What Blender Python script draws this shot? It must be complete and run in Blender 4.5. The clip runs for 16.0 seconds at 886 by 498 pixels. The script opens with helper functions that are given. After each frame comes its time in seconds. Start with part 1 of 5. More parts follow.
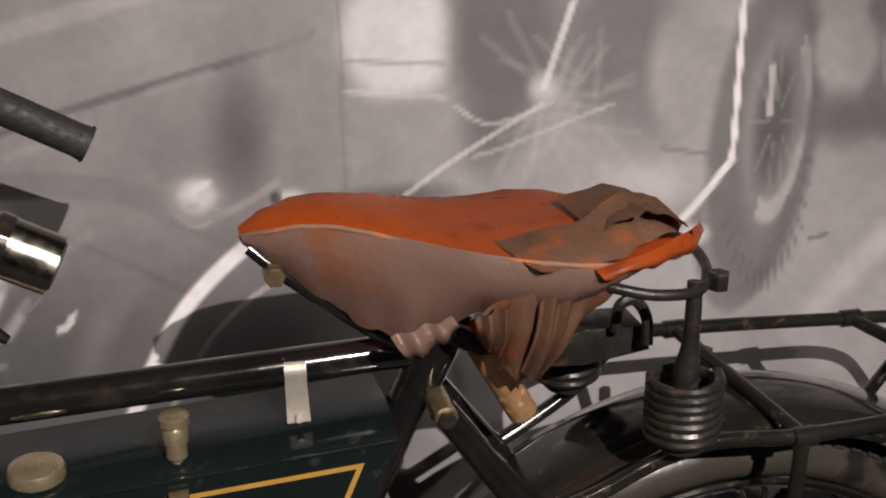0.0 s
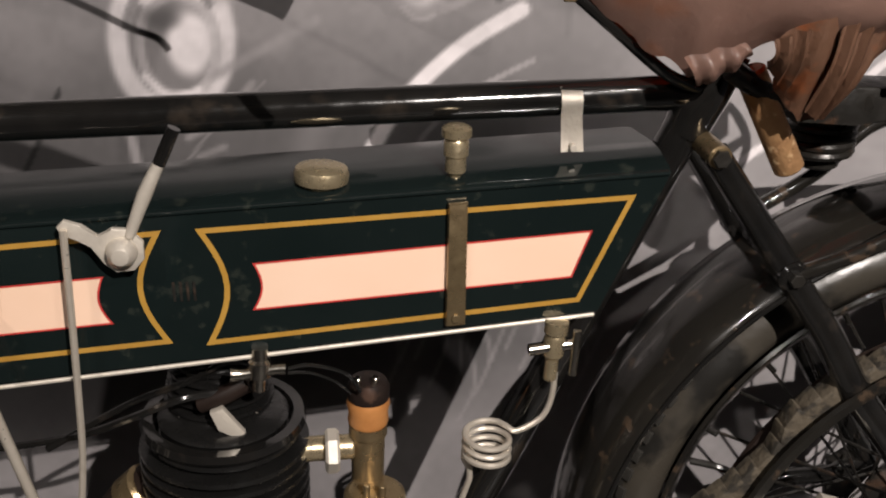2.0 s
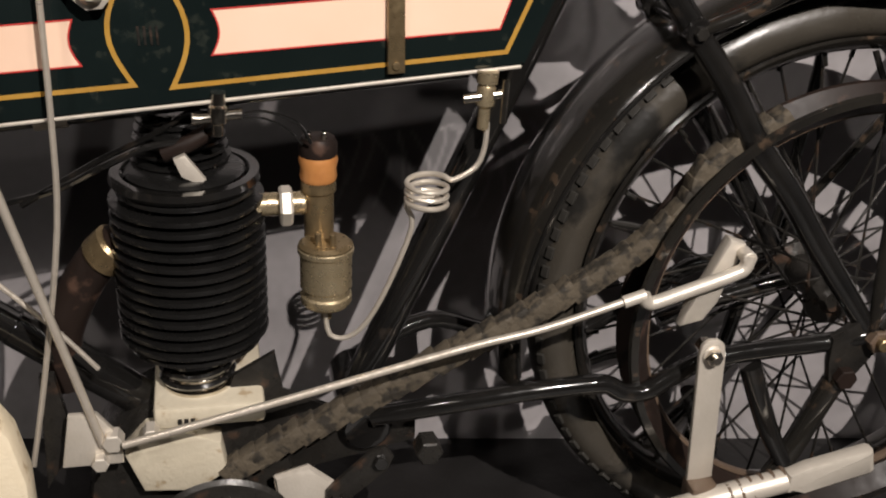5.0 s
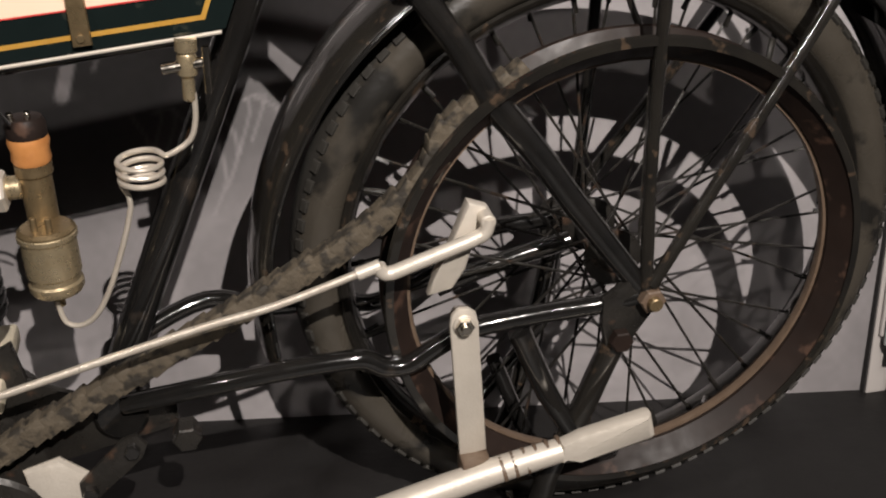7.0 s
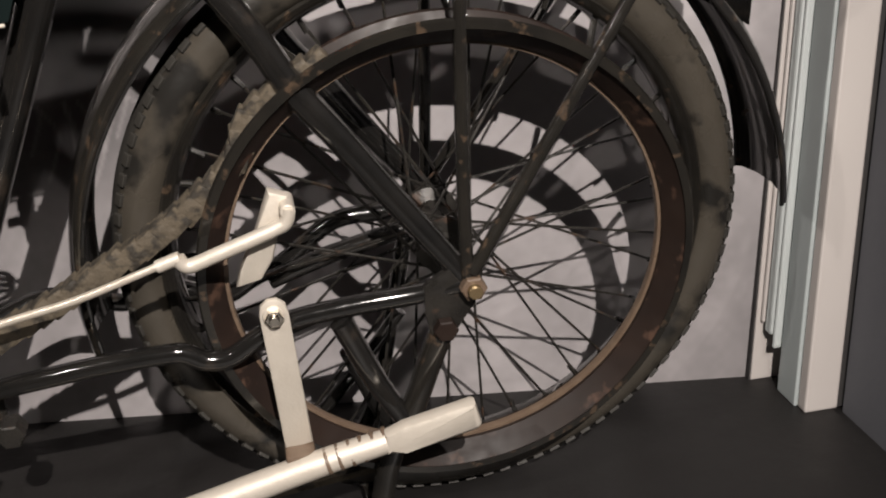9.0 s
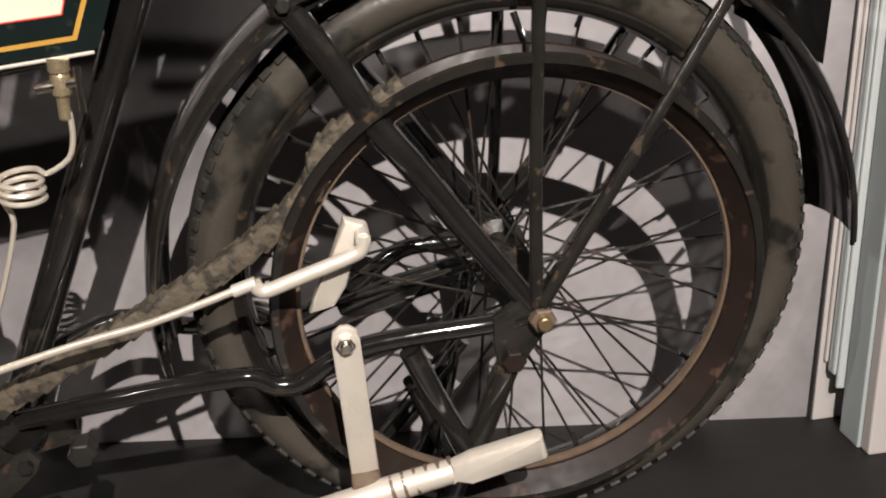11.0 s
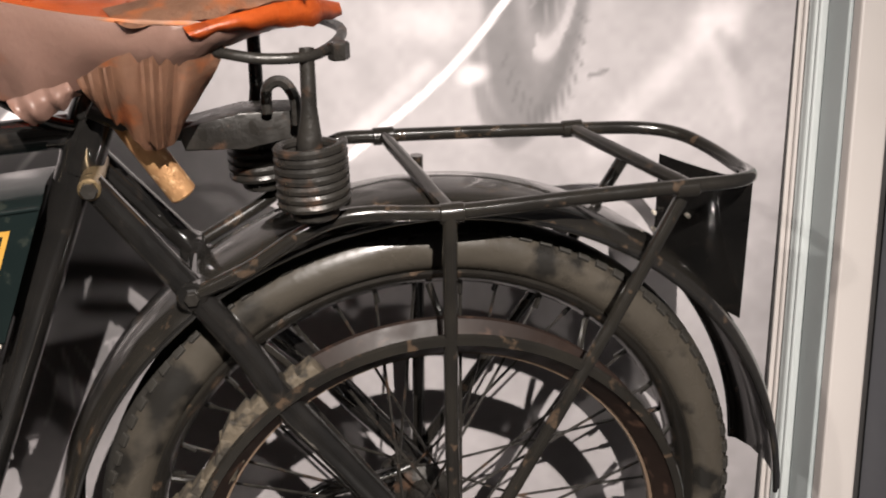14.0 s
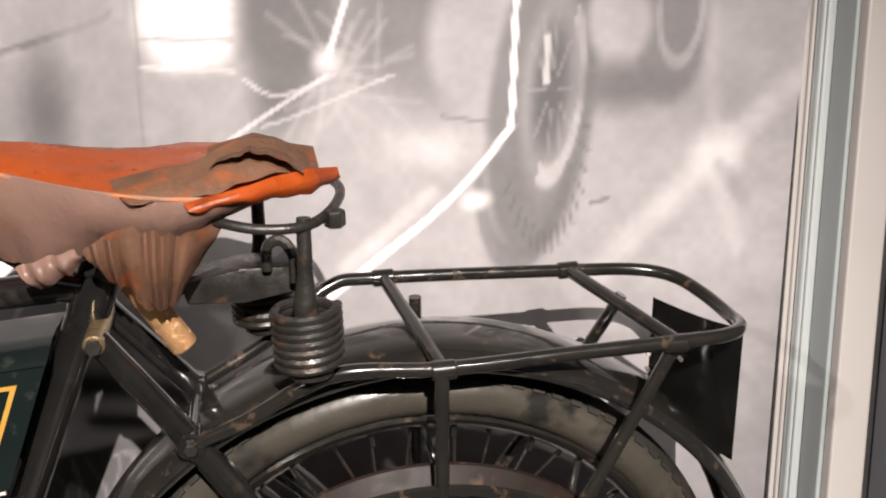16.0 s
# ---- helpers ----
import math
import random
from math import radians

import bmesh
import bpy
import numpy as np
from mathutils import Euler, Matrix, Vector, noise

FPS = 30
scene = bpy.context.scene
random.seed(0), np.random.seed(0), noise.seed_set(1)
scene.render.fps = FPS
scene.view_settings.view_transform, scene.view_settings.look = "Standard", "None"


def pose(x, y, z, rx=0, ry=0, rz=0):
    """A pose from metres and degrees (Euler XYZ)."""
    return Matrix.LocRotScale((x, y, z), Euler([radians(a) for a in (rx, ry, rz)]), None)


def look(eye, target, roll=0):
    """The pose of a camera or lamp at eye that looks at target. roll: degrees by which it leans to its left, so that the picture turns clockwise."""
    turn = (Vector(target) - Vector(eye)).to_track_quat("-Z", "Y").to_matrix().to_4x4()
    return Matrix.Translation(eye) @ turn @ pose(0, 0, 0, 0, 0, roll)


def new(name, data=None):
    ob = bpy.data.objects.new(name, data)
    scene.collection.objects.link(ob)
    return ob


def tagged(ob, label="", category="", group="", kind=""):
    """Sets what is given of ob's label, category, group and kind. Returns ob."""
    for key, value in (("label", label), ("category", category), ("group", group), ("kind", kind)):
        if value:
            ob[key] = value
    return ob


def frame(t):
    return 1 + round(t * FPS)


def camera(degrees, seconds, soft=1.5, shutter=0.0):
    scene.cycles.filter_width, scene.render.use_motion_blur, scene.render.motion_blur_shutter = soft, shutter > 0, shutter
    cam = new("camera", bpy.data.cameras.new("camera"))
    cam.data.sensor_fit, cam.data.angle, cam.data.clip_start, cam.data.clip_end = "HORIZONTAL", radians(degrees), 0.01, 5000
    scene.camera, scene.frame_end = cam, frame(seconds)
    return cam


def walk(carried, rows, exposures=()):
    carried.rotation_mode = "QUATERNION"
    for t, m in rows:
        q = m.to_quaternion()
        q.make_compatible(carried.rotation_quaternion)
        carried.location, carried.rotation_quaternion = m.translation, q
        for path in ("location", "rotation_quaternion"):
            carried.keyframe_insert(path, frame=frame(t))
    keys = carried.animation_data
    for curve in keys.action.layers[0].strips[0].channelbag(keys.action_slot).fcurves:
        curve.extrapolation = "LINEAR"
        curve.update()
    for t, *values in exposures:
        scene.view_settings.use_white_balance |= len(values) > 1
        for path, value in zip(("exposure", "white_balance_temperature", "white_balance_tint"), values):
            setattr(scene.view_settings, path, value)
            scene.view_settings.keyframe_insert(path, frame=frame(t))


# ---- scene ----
cam = camera(43.36, 16.0, 2.0)

EXPOSURES = [(0, -0.25), (1.5, -0.12), (2.5, -0.18), (3.5, -0.14), (6, 0.05), (7, 0.15), (9, 0.43), (9.5, 0.5), (12.5, 0.70), (13.5, 0.80), (14.5, 0.82), (16, 0.80)]
PATH = [
    (0, (-0.48, -0.9, 1.093), (-0.017, 0.975, 0.574), -1.4),
    (0.5, (-0.528, -0.898, 1.079), (-0.181, 0.994, 0.531), -1.3),
    (1, (-0.572, -0.898, 1.043), (-0.272, 0.992, 0.461), -0.2),
    (1.5, (-0.595, -0.891, 1.012), (-0.342, 0.999, 0.406), 1.1),
    (2, (-0.63, -0.92, 0.937), (-0.332, 0.959, 0.32), 1.0),
    (2.5, (-0.646, -0.966, 0.869), (-0.35, 0.917, 0.264), 1.7),
    (3, (-0.642, -1.002, 0.819), (-0.382, 0.877, 0.184), 1.9),
    (3.5, (-0.65, -1.019, 0.795), (-0.387, 0.855, 0.148), 2.7),
    (3.7, (-0.66, -1.025, 0.788), (-0.381, 0.842, 0.128), 2.9),
    (6, (-0.61, -1.079, 0.794), (-0.17, 0.75, 0.113), -0.3),
    (6.5, (-0.489, -1.074, 0.792), (-0.098, 0.755, 0.083), -1.6),
    (7, (-0.383, -1.071, 0.777), (-0.031, 0.759, 0.05), -2.4),
    (7.5, (-0.298, -1.072, 0.77), (0.04, 0.753, 0.024), -2.8),
    (8, (-0.227, -1.103, 0.759), (0.103, 0.73, 0.03), -3.3),
    (8.5, (-0.193, -1.11, 0.756), (0.121, 0.733, 0.046), -4.3),
    (9, (-0.19, -1.102, 0.754), (0.118, 0.735, 0.028), -4.1),
    (9.5, (-0.212, -1.097, 0.757), (0.067, 0.761, 0.073), -4.5),
    (9.7, (-0.218, -1.098, 0.754), (0.036, 0.768, 0.079), -3.8),
    (12, (-0.222, -1.104, 0.769), (0.032, 0.764, 0.1), -3.2),
    (12.5, (-0.216, -1.086, 0.784), (0.052, 0.781, 0.118), -3.2),
    (13, (-0.183, -1.074, 0.834), (0.105, 0.809, 0.226), -3.2),
    (13.5, (-0.165, -1.058, 0.91), (0.143, 0.831, 0.328), -3.5),
    (14, (-0.154, -1.052, 0.935), (0.162, 0.842, 0.375), -3.4),
    (14.5, (-0.152, -1.051, 0.947), (0.177, 0.843, 0.395), -3.6),
    (15, (-0.153, -1.047, 0.967), (0.171, 0.856, 0.444), -3.9),
    (15.5, (-0.149, -1.049, 0.997), (0.164, 0.864, 0.503), -3.6),
    (16, (-0.12, -1.058, 1.038), (0.156, 0.862, 0.55), -3.0),
]
walk(cam, [(t, look(eye, target, roll)) for t, eye, target, roll in PATH], EXPOSURES)

# ---- world, lamps ----
world = bpy.data.worlds.new("world")
scene.world = world
world.use_nodes = True
world.node_tree.nodes["Background"].inputs[0].default_value = (1.0, 0.95, 0.9, 1)
world.node_tree.nodes["Background"].inputs[1].default_value = 0.02


def spot(name, eye, target, watts, size, radius, color, blend=0.4):
    lamp = bpy.data.lights.new(name, "SPOT")
    lamp.energy, lamp.spot_size, lamp.spot_blend, lamp.shadow_soft_size, lamp.color = watts, radians(size), blend, radius, color
    ob = new(name, lamp)
    ob.matrix_basis = look(eye, target)
    return ob


WARM = (1.0, 0.92, 0.86)
spot("track_spot_main", (0.0, -2.6, 2.18), (-0.36, 0.1, 0.44), 530, 46, 0.012, WARM, 1.0)
spot("track_spot_side", (0.55, -2.4, 2.62), (0.0, 0.2, 0.5), 60, 70, 0.03, WARM)
spot("track_spot_front", (-2.2, -2.3, 2.62), (-0.5, 0.1, 0.5), 95, 70, 0.03, WARM)


# ---- materials ----
def mat(name, base, rough=0.5, metal=0.0, second=None, scale=30.0, amount=0.5, bump=0.0, bump_scale=200.0, rust=None, rust_amount=0.0,
        rust_scale=25.0, vary_rough=0.15, coat=0.0):
    """A worn surface: two colours mixed by coarse noise, fine grain in gloss and relief, and patches of rust or wear."""
    m = bpy.data.materials.new(name)
    m.use_nodes = True
    nt = m.node_tree
    bsdf = nt.nodes["Principled BSDF"]
    coord = nt.nodes.new("ShaderNodeTexCoord")

    def noise_node(s, detail=6.0):
        n = nt.nodes.new("ShaderNodeTexNoise")
        n.inputs["Scale"].default_value, n.inputs["Detail"].default_value = s, detail
        nt.links.new(coord.outputs["Object"], n.inputs["Vector"])
        return n

    def ramp(src, lo, hi):
        r = nt.nodes.new("ShaderNodeMapRange")
        r.inputs[1].default_value, r.inputs[2].default_value = lo, hi
        nt.links.new(src, r.inputs[0])
        return r.outputs[0]

    def mix(fac, a, b):
        x = nt.nodes.new("ShaderNodeMix")
        x.data_type = "RGBA"
        nt.links.new(fac, x.inputs[0])
        for sock, v in ((x.inputs[6], a), (x.inputs[7], b)):
            if isinstance(v, tuple):
                sock.default_value = (*v, 1)
            else:
                nt.links.new(v, sock)
        return x.outputs[2]

    second = second or tuple(min(1, c * 1.5) for c in base)
    color = mix(ramp(noise_node(scale).outputs["Fac"], 0.5 - amount / 2, 0.5 + amount / 2), base, second)
    grain = noise_node(bump_scale)
    if rust:
        edge = ramp(noise_node(rust_scale, 9.0).outputs["Fac"], 0.62 - rust_amount * 0.3, 0.72 - rust_amount * 0.3)
        color = mix(edge, color, rust)
        r2 = nt.nodes.new("ShaderNodeMapRange")
        r2.inputs[3].default_value, r2.inputs[4].default_value = metal, metal * 0.2
        nt.links.new(edge, r2.inputs[0])
        nt.links.new(r2.outputs[0], bsdf.inputs["Metallic"])
    else:
        bsdf.inputs["Metallic"].default_value = metal
    nt.links.new(color, bsdf.inputs["Base Color"])
    rr = nt.nodes.new("ShaderNodeMapRange")
    rr.inputs[1].default_value, rr.inputs[2].default_value = 0.3, 0.7
    rr.inputs[3].default_value, rr.inputs[4].default_value = max(0.03, rough - vary_rough), min(1, rough + vary_rough)
    nt.links.new(noise_node(scale * 2.3).outputs["Fac"], rr.inputs[0])
    nt.links.new(rr.outputs[0], bsdf.inputs["Roughness"])
    if coat:
        bsdf.inputs["Coat Weight"].default_value, bsdf.inputs["Coat Roughness"].default_value = coat, 0.06
    if bump:
        b = nt.nodes.new("ShaderNodeBump")
        b.inputs["Strength"].default_value, b.inputs["Distance"].default_value = bump, 0.002
        nt.links.new(grain.outputs["Fac"], b.inputs["Height"])
        nt.links.new(b.outputs["Normal"], bsdf.inputs["Normal"])
    return m


BLACK = mat("black_enamel", (0.005, 0.005, 0.005), 0.13, 0, (0.012, 0.011, 0.010), 25, 0.6, 0.06, 120, (0.025, 0.02, 0.016), 0.04, 30, 0.05, 1.0)
BLACK_WORN = mat("worn_black_enamel", (0.008, 0.0075, 0.007), 0.18, 0, (0.018, 0.016, 0.013), 18, 0.6, 0.04, 160, (0.055, 0.038, 0.026), 0.08, 60, 0.08, 0.6)
IRON = mat("dark_iron", (0.014, 0.013, 0.012), 0.34, 0.3, (0.03, 0.027, 0.023), 30, 0.6, 0.25, 250, (0.05, 0.03, 0.02), 0.12, 45)
GREEN = mat("tank_green", (0.0045, 0.0080, 0.0080), 0.13, 0, (0.008, 0.012, 0.0115), 12, 0.7, 0.04, 90, (0.02, 0.024, 0.02), 0.02, 60, 0.06)
GOLD = mat("gold_line", (0.42, 0.235, 0.045), 0.4, 0, (0.34, 0.18, 0.03), 60, 0.6)
PEACH = mat("cream_panel", (0.83, 0.60, 0.46), 0.4, 0, (0.79, 0.54, 0.39), 14, 0.8, 0.04, 90)
RED = mat("red_line", (0.55, 0.05, 0.04), 0.4, 0, (0.4, 0.03, 0.03), 60)
NICKEL = mat("nickel", (0.66, 0.61, 0.54), 0.2, 1.0, (0.58, 0.53, 0.45), 90, 0.9, 0.05, 300, None, 0, 25, 0.06)
NICKEL_DULL = mat("dull_nickel", (0.60, 0.55, 0.48), 0.45, 0.4, (0.52, 0.47, 0.40), 70, 0.9, 0.15, 350, None, 0, 25, 0.08)
PALE_ROD = mat("dull_pale_rod", (0.66, 0.60, 0.52), 0.35, 0.55, (0.52, 0.46, 0.38), 90, 0.9, 0.1, 300, None, 0, 25, 0.08)
BRASS = mat("brass", (0.60, 0.50, 0.33), 0.30, 0.8, (0.45, 0.35, 0.21), 80, 0.9, 0.12, 300, None, 0, 25, 0.08)
BRASS_DARK = mat("tarnished_brass", (0.33, 0.25, 0.14), 0.32, 0.75, (0.20, 0.14, 0.075), 80, 0.8, 0.15, 300, None, 0, 25, 0.08)
COPPER = mat("copper", (0.55, 0.32, 0.15), 0.42, 0.6, (0.40, 0.21, 0.10), 80, 0.6, 0.4, 260, (0.6, 0.40, 0.22), 0.12, 120)
ALUMINIUM = mat("cast_aluminium", (0.62, 0.56, 0.44), 0.5, 0.1, (0.50, 0.44, 0.33), 30, 0.7, 0.3, 220, (0.36, 0.28, 0.18), 0.06, 60)
RUBBER = mat("aged_tyre_rubber", (0.014, 0.013, 0.0115), 0.62, 0, (0.028, 0.025, 0.02), 9, 0.8, 0.3, 180, (0.05, 0.042, 0.032), 0.12, 14, 0.1)
WALL_RUBBER = mat("tyre_sidewall", (0.032, 0.028, 0.0225), 0.32, 0, (0.066, 0.057, 0.045), 8, 0.7, 0.2, 160, (0.014, 0.013, 0.0115), 0.3, 16)
GRIP = mat("grip_rubber", (0.012, 0.011, 0.011), 0.65, 0, (0.03, 0.028, 0.026), 60, 0.6, 0.5, 200)
BELT = mat("worn_belt", (0.05, 0.040, 0.027), 0.8, 0, (0.095, 0.075, 0.05), 40, 0.7, 0.8, 180, (0.02, 0.016, 0.011), 0.4, 60)
RUST = mat("rusty_paint", (0.011, 0.008, 0.007), 0.44, 0, (0.022, 0.014, 0.011), 22, 0.7, 0.04, 200, (0.06, 0.035, 0.025), 0.12, 40, 0.1)
RUST.node_tree.nodes["Principled BSDF"].inputs["Specular IOR Level"].default_value = 0.16
RUST_EDGE = mat("rust_edge", (0.085, 0.056, 0.038), 0.42, 0, (0.14, 0.100, 0.070), 60, 0.7, 0.4, 220)
TAN = mat("tan_leather", (0.46, 0.075, 0.013), 0.34, 0, (0.54, 0.115, 0.02), 14, 0.8, 0.3, 260, (0.27, 0.05, 0.014), 0.14, 20, 0.1)
HIDE = mat("dry_leather_skirt", (0.24, 0.145, 0.115), 0.38, 0, (0.31, 0.185, 0.145), 9, 0.7, 0.35, 130, (0.30, 0.12, 0.06), 0.18, 11, 0.1)
HIDE_TORN = mat("torn_leather", (0.15, 0.075, 0.045), 0.6, 0, (0.27, 0.14, 0.085), 26, 0.8, 0.6, 160, (0.36, 0.12, 0.045), 0.25, 30)
CORK = mat("amber_cap", (0.50, 0.22, 0.07), 0.4, 0, (0.35, 0.14, 0.04), 60)
FLOOR = mat("black_platform", (0.0065, 0.006, 0.006), 0.6, 0, (0.011, 0.0095, 0.009), 4, 0.8, 0.3, 90)
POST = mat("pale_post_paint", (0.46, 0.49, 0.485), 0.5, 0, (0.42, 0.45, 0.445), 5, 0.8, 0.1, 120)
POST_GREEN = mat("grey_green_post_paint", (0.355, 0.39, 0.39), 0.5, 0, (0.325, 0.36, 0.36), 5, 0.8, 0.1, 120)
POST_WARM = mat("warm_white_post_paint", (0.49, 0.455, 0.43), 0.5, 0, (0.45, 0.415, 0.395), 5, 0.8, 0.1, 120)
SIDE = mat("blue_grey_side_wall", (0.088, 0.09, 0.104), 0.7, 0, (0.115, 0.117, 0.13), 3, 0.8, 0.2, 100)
# set pale so the metal parts have something bright to reflect
ROOM = mat("unseen_wall_paint", (0.42, 0.40, 0.39), 0.8, 0, (0.46, 0.44, 0.43), 3, 0.8, 0.1, 100)
CREAM = mat("cream_cast_cover", (0.86, 0.76, 0.58), 0.55, 0.0, (0.74, 0.62, 0.43), 25, 0.7, 0.3, 200, (0.55, 0.42, 0.26), 0.08, 60)
BARREL = mat("black_cylinder_paint", (0.005, 0.005, 0.005), 0.3, 0, (0.010, 0.0095, 0.009), 30, 0.7, 0.15, 200, None, 0, 25, 0.08, 0.3)
# seam colour, also used where shade in a gap or slot is painted
SEAM_SHADE = mat("dark_seam_and_shade", (0.02, 0.018, 0.018), 0.7, 0, (0.03, 0.028, 0.027), 20)


# ---- mesh tools ----
def link(name, bm, material, smooth=True):
    me = bpy.data.meshes.new(name)
    bmesh.ops.recalc_face_normals(bm, faces=bm.faces[:])
    bm.to_mesh(me)
    bm.free()
    for p in me.polygons:
        p.use_smooth = smooth
    if smooth:
        me.set_sharp_from_angle(angle=radians(38))
    me.materials.append(material)
    return new(name, me)


nudge = Vector((0, 0, 0))  # shift of the group of parts being built


def part(name, bm, material, parent, label="", smooth=True):
    if nudge.length:
        bmesh.ops.translate(bm, vec=nudge, verts=bm.verts[:])
    ob = link(name, bm, material, smooth)
    ob.parent = parent
    if parent.parent is None:
        ob.matrix_parent_inverse = parent.matrix_basis.inverted()
    if label:
        tagged(ob, label)
    return ob


def repeats(name, bm, material, parent, places, label="", smooth=True):
    """Alike pieces that share one mesh, each an object of its own."""
    first = part(name, bm, material, parent, label, smooth)
    first.matrix_basis = places[0]
    for m in places[1:]:
        ob = new(name, first.data)
        ob.parent, ob.matrix_parent_inverse, ob.matrix_basis = parent, first.matrix_parent_inverse, m


def curve_points(pts, steps=6, closed=False):
    pts = [Vector(p) for p in pts]
    n = len(pts)
    if n < 3 or steps < 2:
        return pts
    out = []
    for i in range(n if closed else n - 1):
        if closed:
            a, b, c, d = (pts[(i + k) % n] for k in (-1, 0, 1, 2))
        else:
            a, b, c, d = pts[max(i - 1, 0)], pts[i], pts[i + 1], pts[min(i + 2, n - 1)]
        for k in range(steps):
            t = k / steps
            out.append(0.5 * ((2 * b) + (c - a) * t + (2 * a - 5 * b + 4 * c - d) * t * t + (3 * b - a - 3 * c + d) * t ** 3))
    if not closed:
        out.append(pts[-1])
    return out


def tube(pts, r, seg=10, steps=6, closed=False, bm=None):
    """A round bar along a smooth line; r is one radius or one for each given point."""
    bm = bm or bmesh.new()
    line = curve_points(pts, steps, closed)
    n = len(line)
    radii = [r] * n if not isinstance(r, (list, tuple)) else [float(v) for v in np.interp(np.linspace(0, 1, n), np.linspace(0, 1, len(r)), r)]
    up = Vector((0.13, 0.31, 0.94))
    rings = []
    for i, p in enumerate(line):
        if closed:
            d = line[(i + 1) % n] - line[i - 1]
        else:
            d = line[min(i + 1, n - 1)] - line[max(i - 1, 0)]
        d.normalize()
        side = up.cross(d)
        if side.length < 1e-4:
            side = Vector((1, 0, 0)).cross(d)
        side.normalize()
        up = d.cross(side).normalized()
        rings.append([bm.verts.new(p + radii[i] * (math.cos(a) * side + math.sin(a) * up)) for a in (2 * math.pi * k / seg for k in range(seg))])
    for i in range(n if closed else n - 1):
        a, b = rings[i], rings[(i + 1) % n]
        for k in range(seg):
            bm.faces.new((a[k], a[(k + 1) % seg], b[(k + 1) % seg], b[k]))
    if not closed:
        bm.faces.new(rings[0])
        bm.faces.new(rings[-1])
    return bm


def lathe(profile, centre, axis=(0, 1, 0), seg=64, loop=False, bm=None, arc=None):
    """Turns (radius, height along the axis) round the axis through the centre. arc: first and last angle in degrees."""
    bm = bm or bmesh.new()
    axis = Vector(axis).normalized()
    rot = Vector((0, 1, 0)).rotation_difference(axis).to_matrix()
    full = arc is None
    angles = [2 * math.pi * k / seg for k in range(seg)] if full else [radians(arc[0] + (arc[1] - arc[0]) * k / seg) for k in range(seg + 1)]
    centre = Vector(centre)
    rings = []
    for a in angles:
        rings.append([bm.verts.new(centre + rot @ Vector((r * math.cos(a), h, r * math.sin(a)))) for r, h in profile])
    m = len(profile)
    for i in range(len(rings) if full else len(rings) - 1):
        a, b = rings[i], rings[(i + 1) % len(rings)]
        for k in range(m if loop else m - 1):
            quad = (a[k], a[(k + 1) % m], b[(k + 1) % m], b[k])
            bm.faces.new(quad)
    if not full and loop:
        bm.faces.new(rings[0])
        bm.faces.new(rings[-1])
    bmesh.ops.remove_doubles(bm, verts=bm.verts[:], dist=1e-6)
    return bm


def rod(a, b, r, seg=16, bm=None, bevel=0.0):
    a, b = Vector(a), Vector(b)
    h = (b - a).length
    e = bevel or min(r * 0.15, h * 0.2)
    return lathe([(0, 0), (r - e, 0), (r, e), (r, h - e), (r - e, h), (0, h)], a, b - a, seg, bm=bm)


def hexa(a, b, r, bm=None):
    return rod(a, b, r, 6, bm, r * 0.12)


def slab(outline, y0, y1, bevel=0.0, bm=None):
    """A plate: an outline in x and z, thick from y0 to y1."""
    bm = bm or bmesh.new()
    front = [bm.verts.new((x, y0, z)) for x, z in outline]
    back = [bm.verts.new((x, y1, z)) for x, z in outline]
    faces = [bm.faces.new(front), bm.faces.new(back[::-1])]
    n = len(outline)
    for i in range(n):
        bm.faces.new((front[i], back[i], back[(i + 1) % n], front[(i + 1) % n]))
    if bevel:
        edges = [e for f in faces for e in f.edges]
        bmesh.ops.bevel(bm, geom=edges, offset=bevel, segments=2, affect="EDGES", profile=0.5)
    return bm


def box(lo, hi, bevel=0.0, bm=None, m=None):
    bm = bm or bmesh.new()
    lo, hi = Vector(lo), Vector(hi)
    made = bmesh.ops.create_cube(bm, size=1, matrix=Matrix.Translation((lo + hi) / 2) @ Matrix.Diagonal((*(hi - lo), 1)))["verts"]
    if bevel:
        made_edges = list({e for v in made for e in v.link_edges})
        out = bmesh.ops.bevel(bm, geom=made_edges, offset=bevel, segments=2, affect="EDGES", profile=0.5)
        made = list({v for f in out["faces"] for v in f.verts} | {v for v in made if v.is_valid})
    if m:
        bmesh.ops.transform(bm, matrix=m, verts=made)
    return bm


def thing(name, label, category, place, group=""):
    e = new(name)
    e.empty_display_size = 0.05
    e.matrix_basis = Matrix.Translation(place)
    return tagged(e, label, category, group)


# ---- the setting ----
FLOOR_Z, SEAM_X = 0.036, 0.53


def flat(lo, hi, name, material, bevel=0.0):
    return tagged(link(name, box(lo, hi, bevel), material, False), kind="structure")


platform = flat((-3.0, -3.6, FLOOR_Z - 0.1), (0.47, 1.02, FLOOR_Z), "platform_floor", FLOOR)
tagged(platform, "matt black display platform floor under the motorcycle", "floor")
tagged(flat((0.47, -3.6, FLOOR_Z - 0.1), (2.6, 1.02, FLOOR_Z - 0.004), "floor_side", FLOOR), "dark floor beside the display platform", "floor")


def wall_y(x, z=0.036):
    """Depth of the mural wall, askew to the motorcycle, leaned back to fit camera parallax."""
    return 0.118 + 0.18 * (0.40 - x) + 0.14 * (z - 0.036)


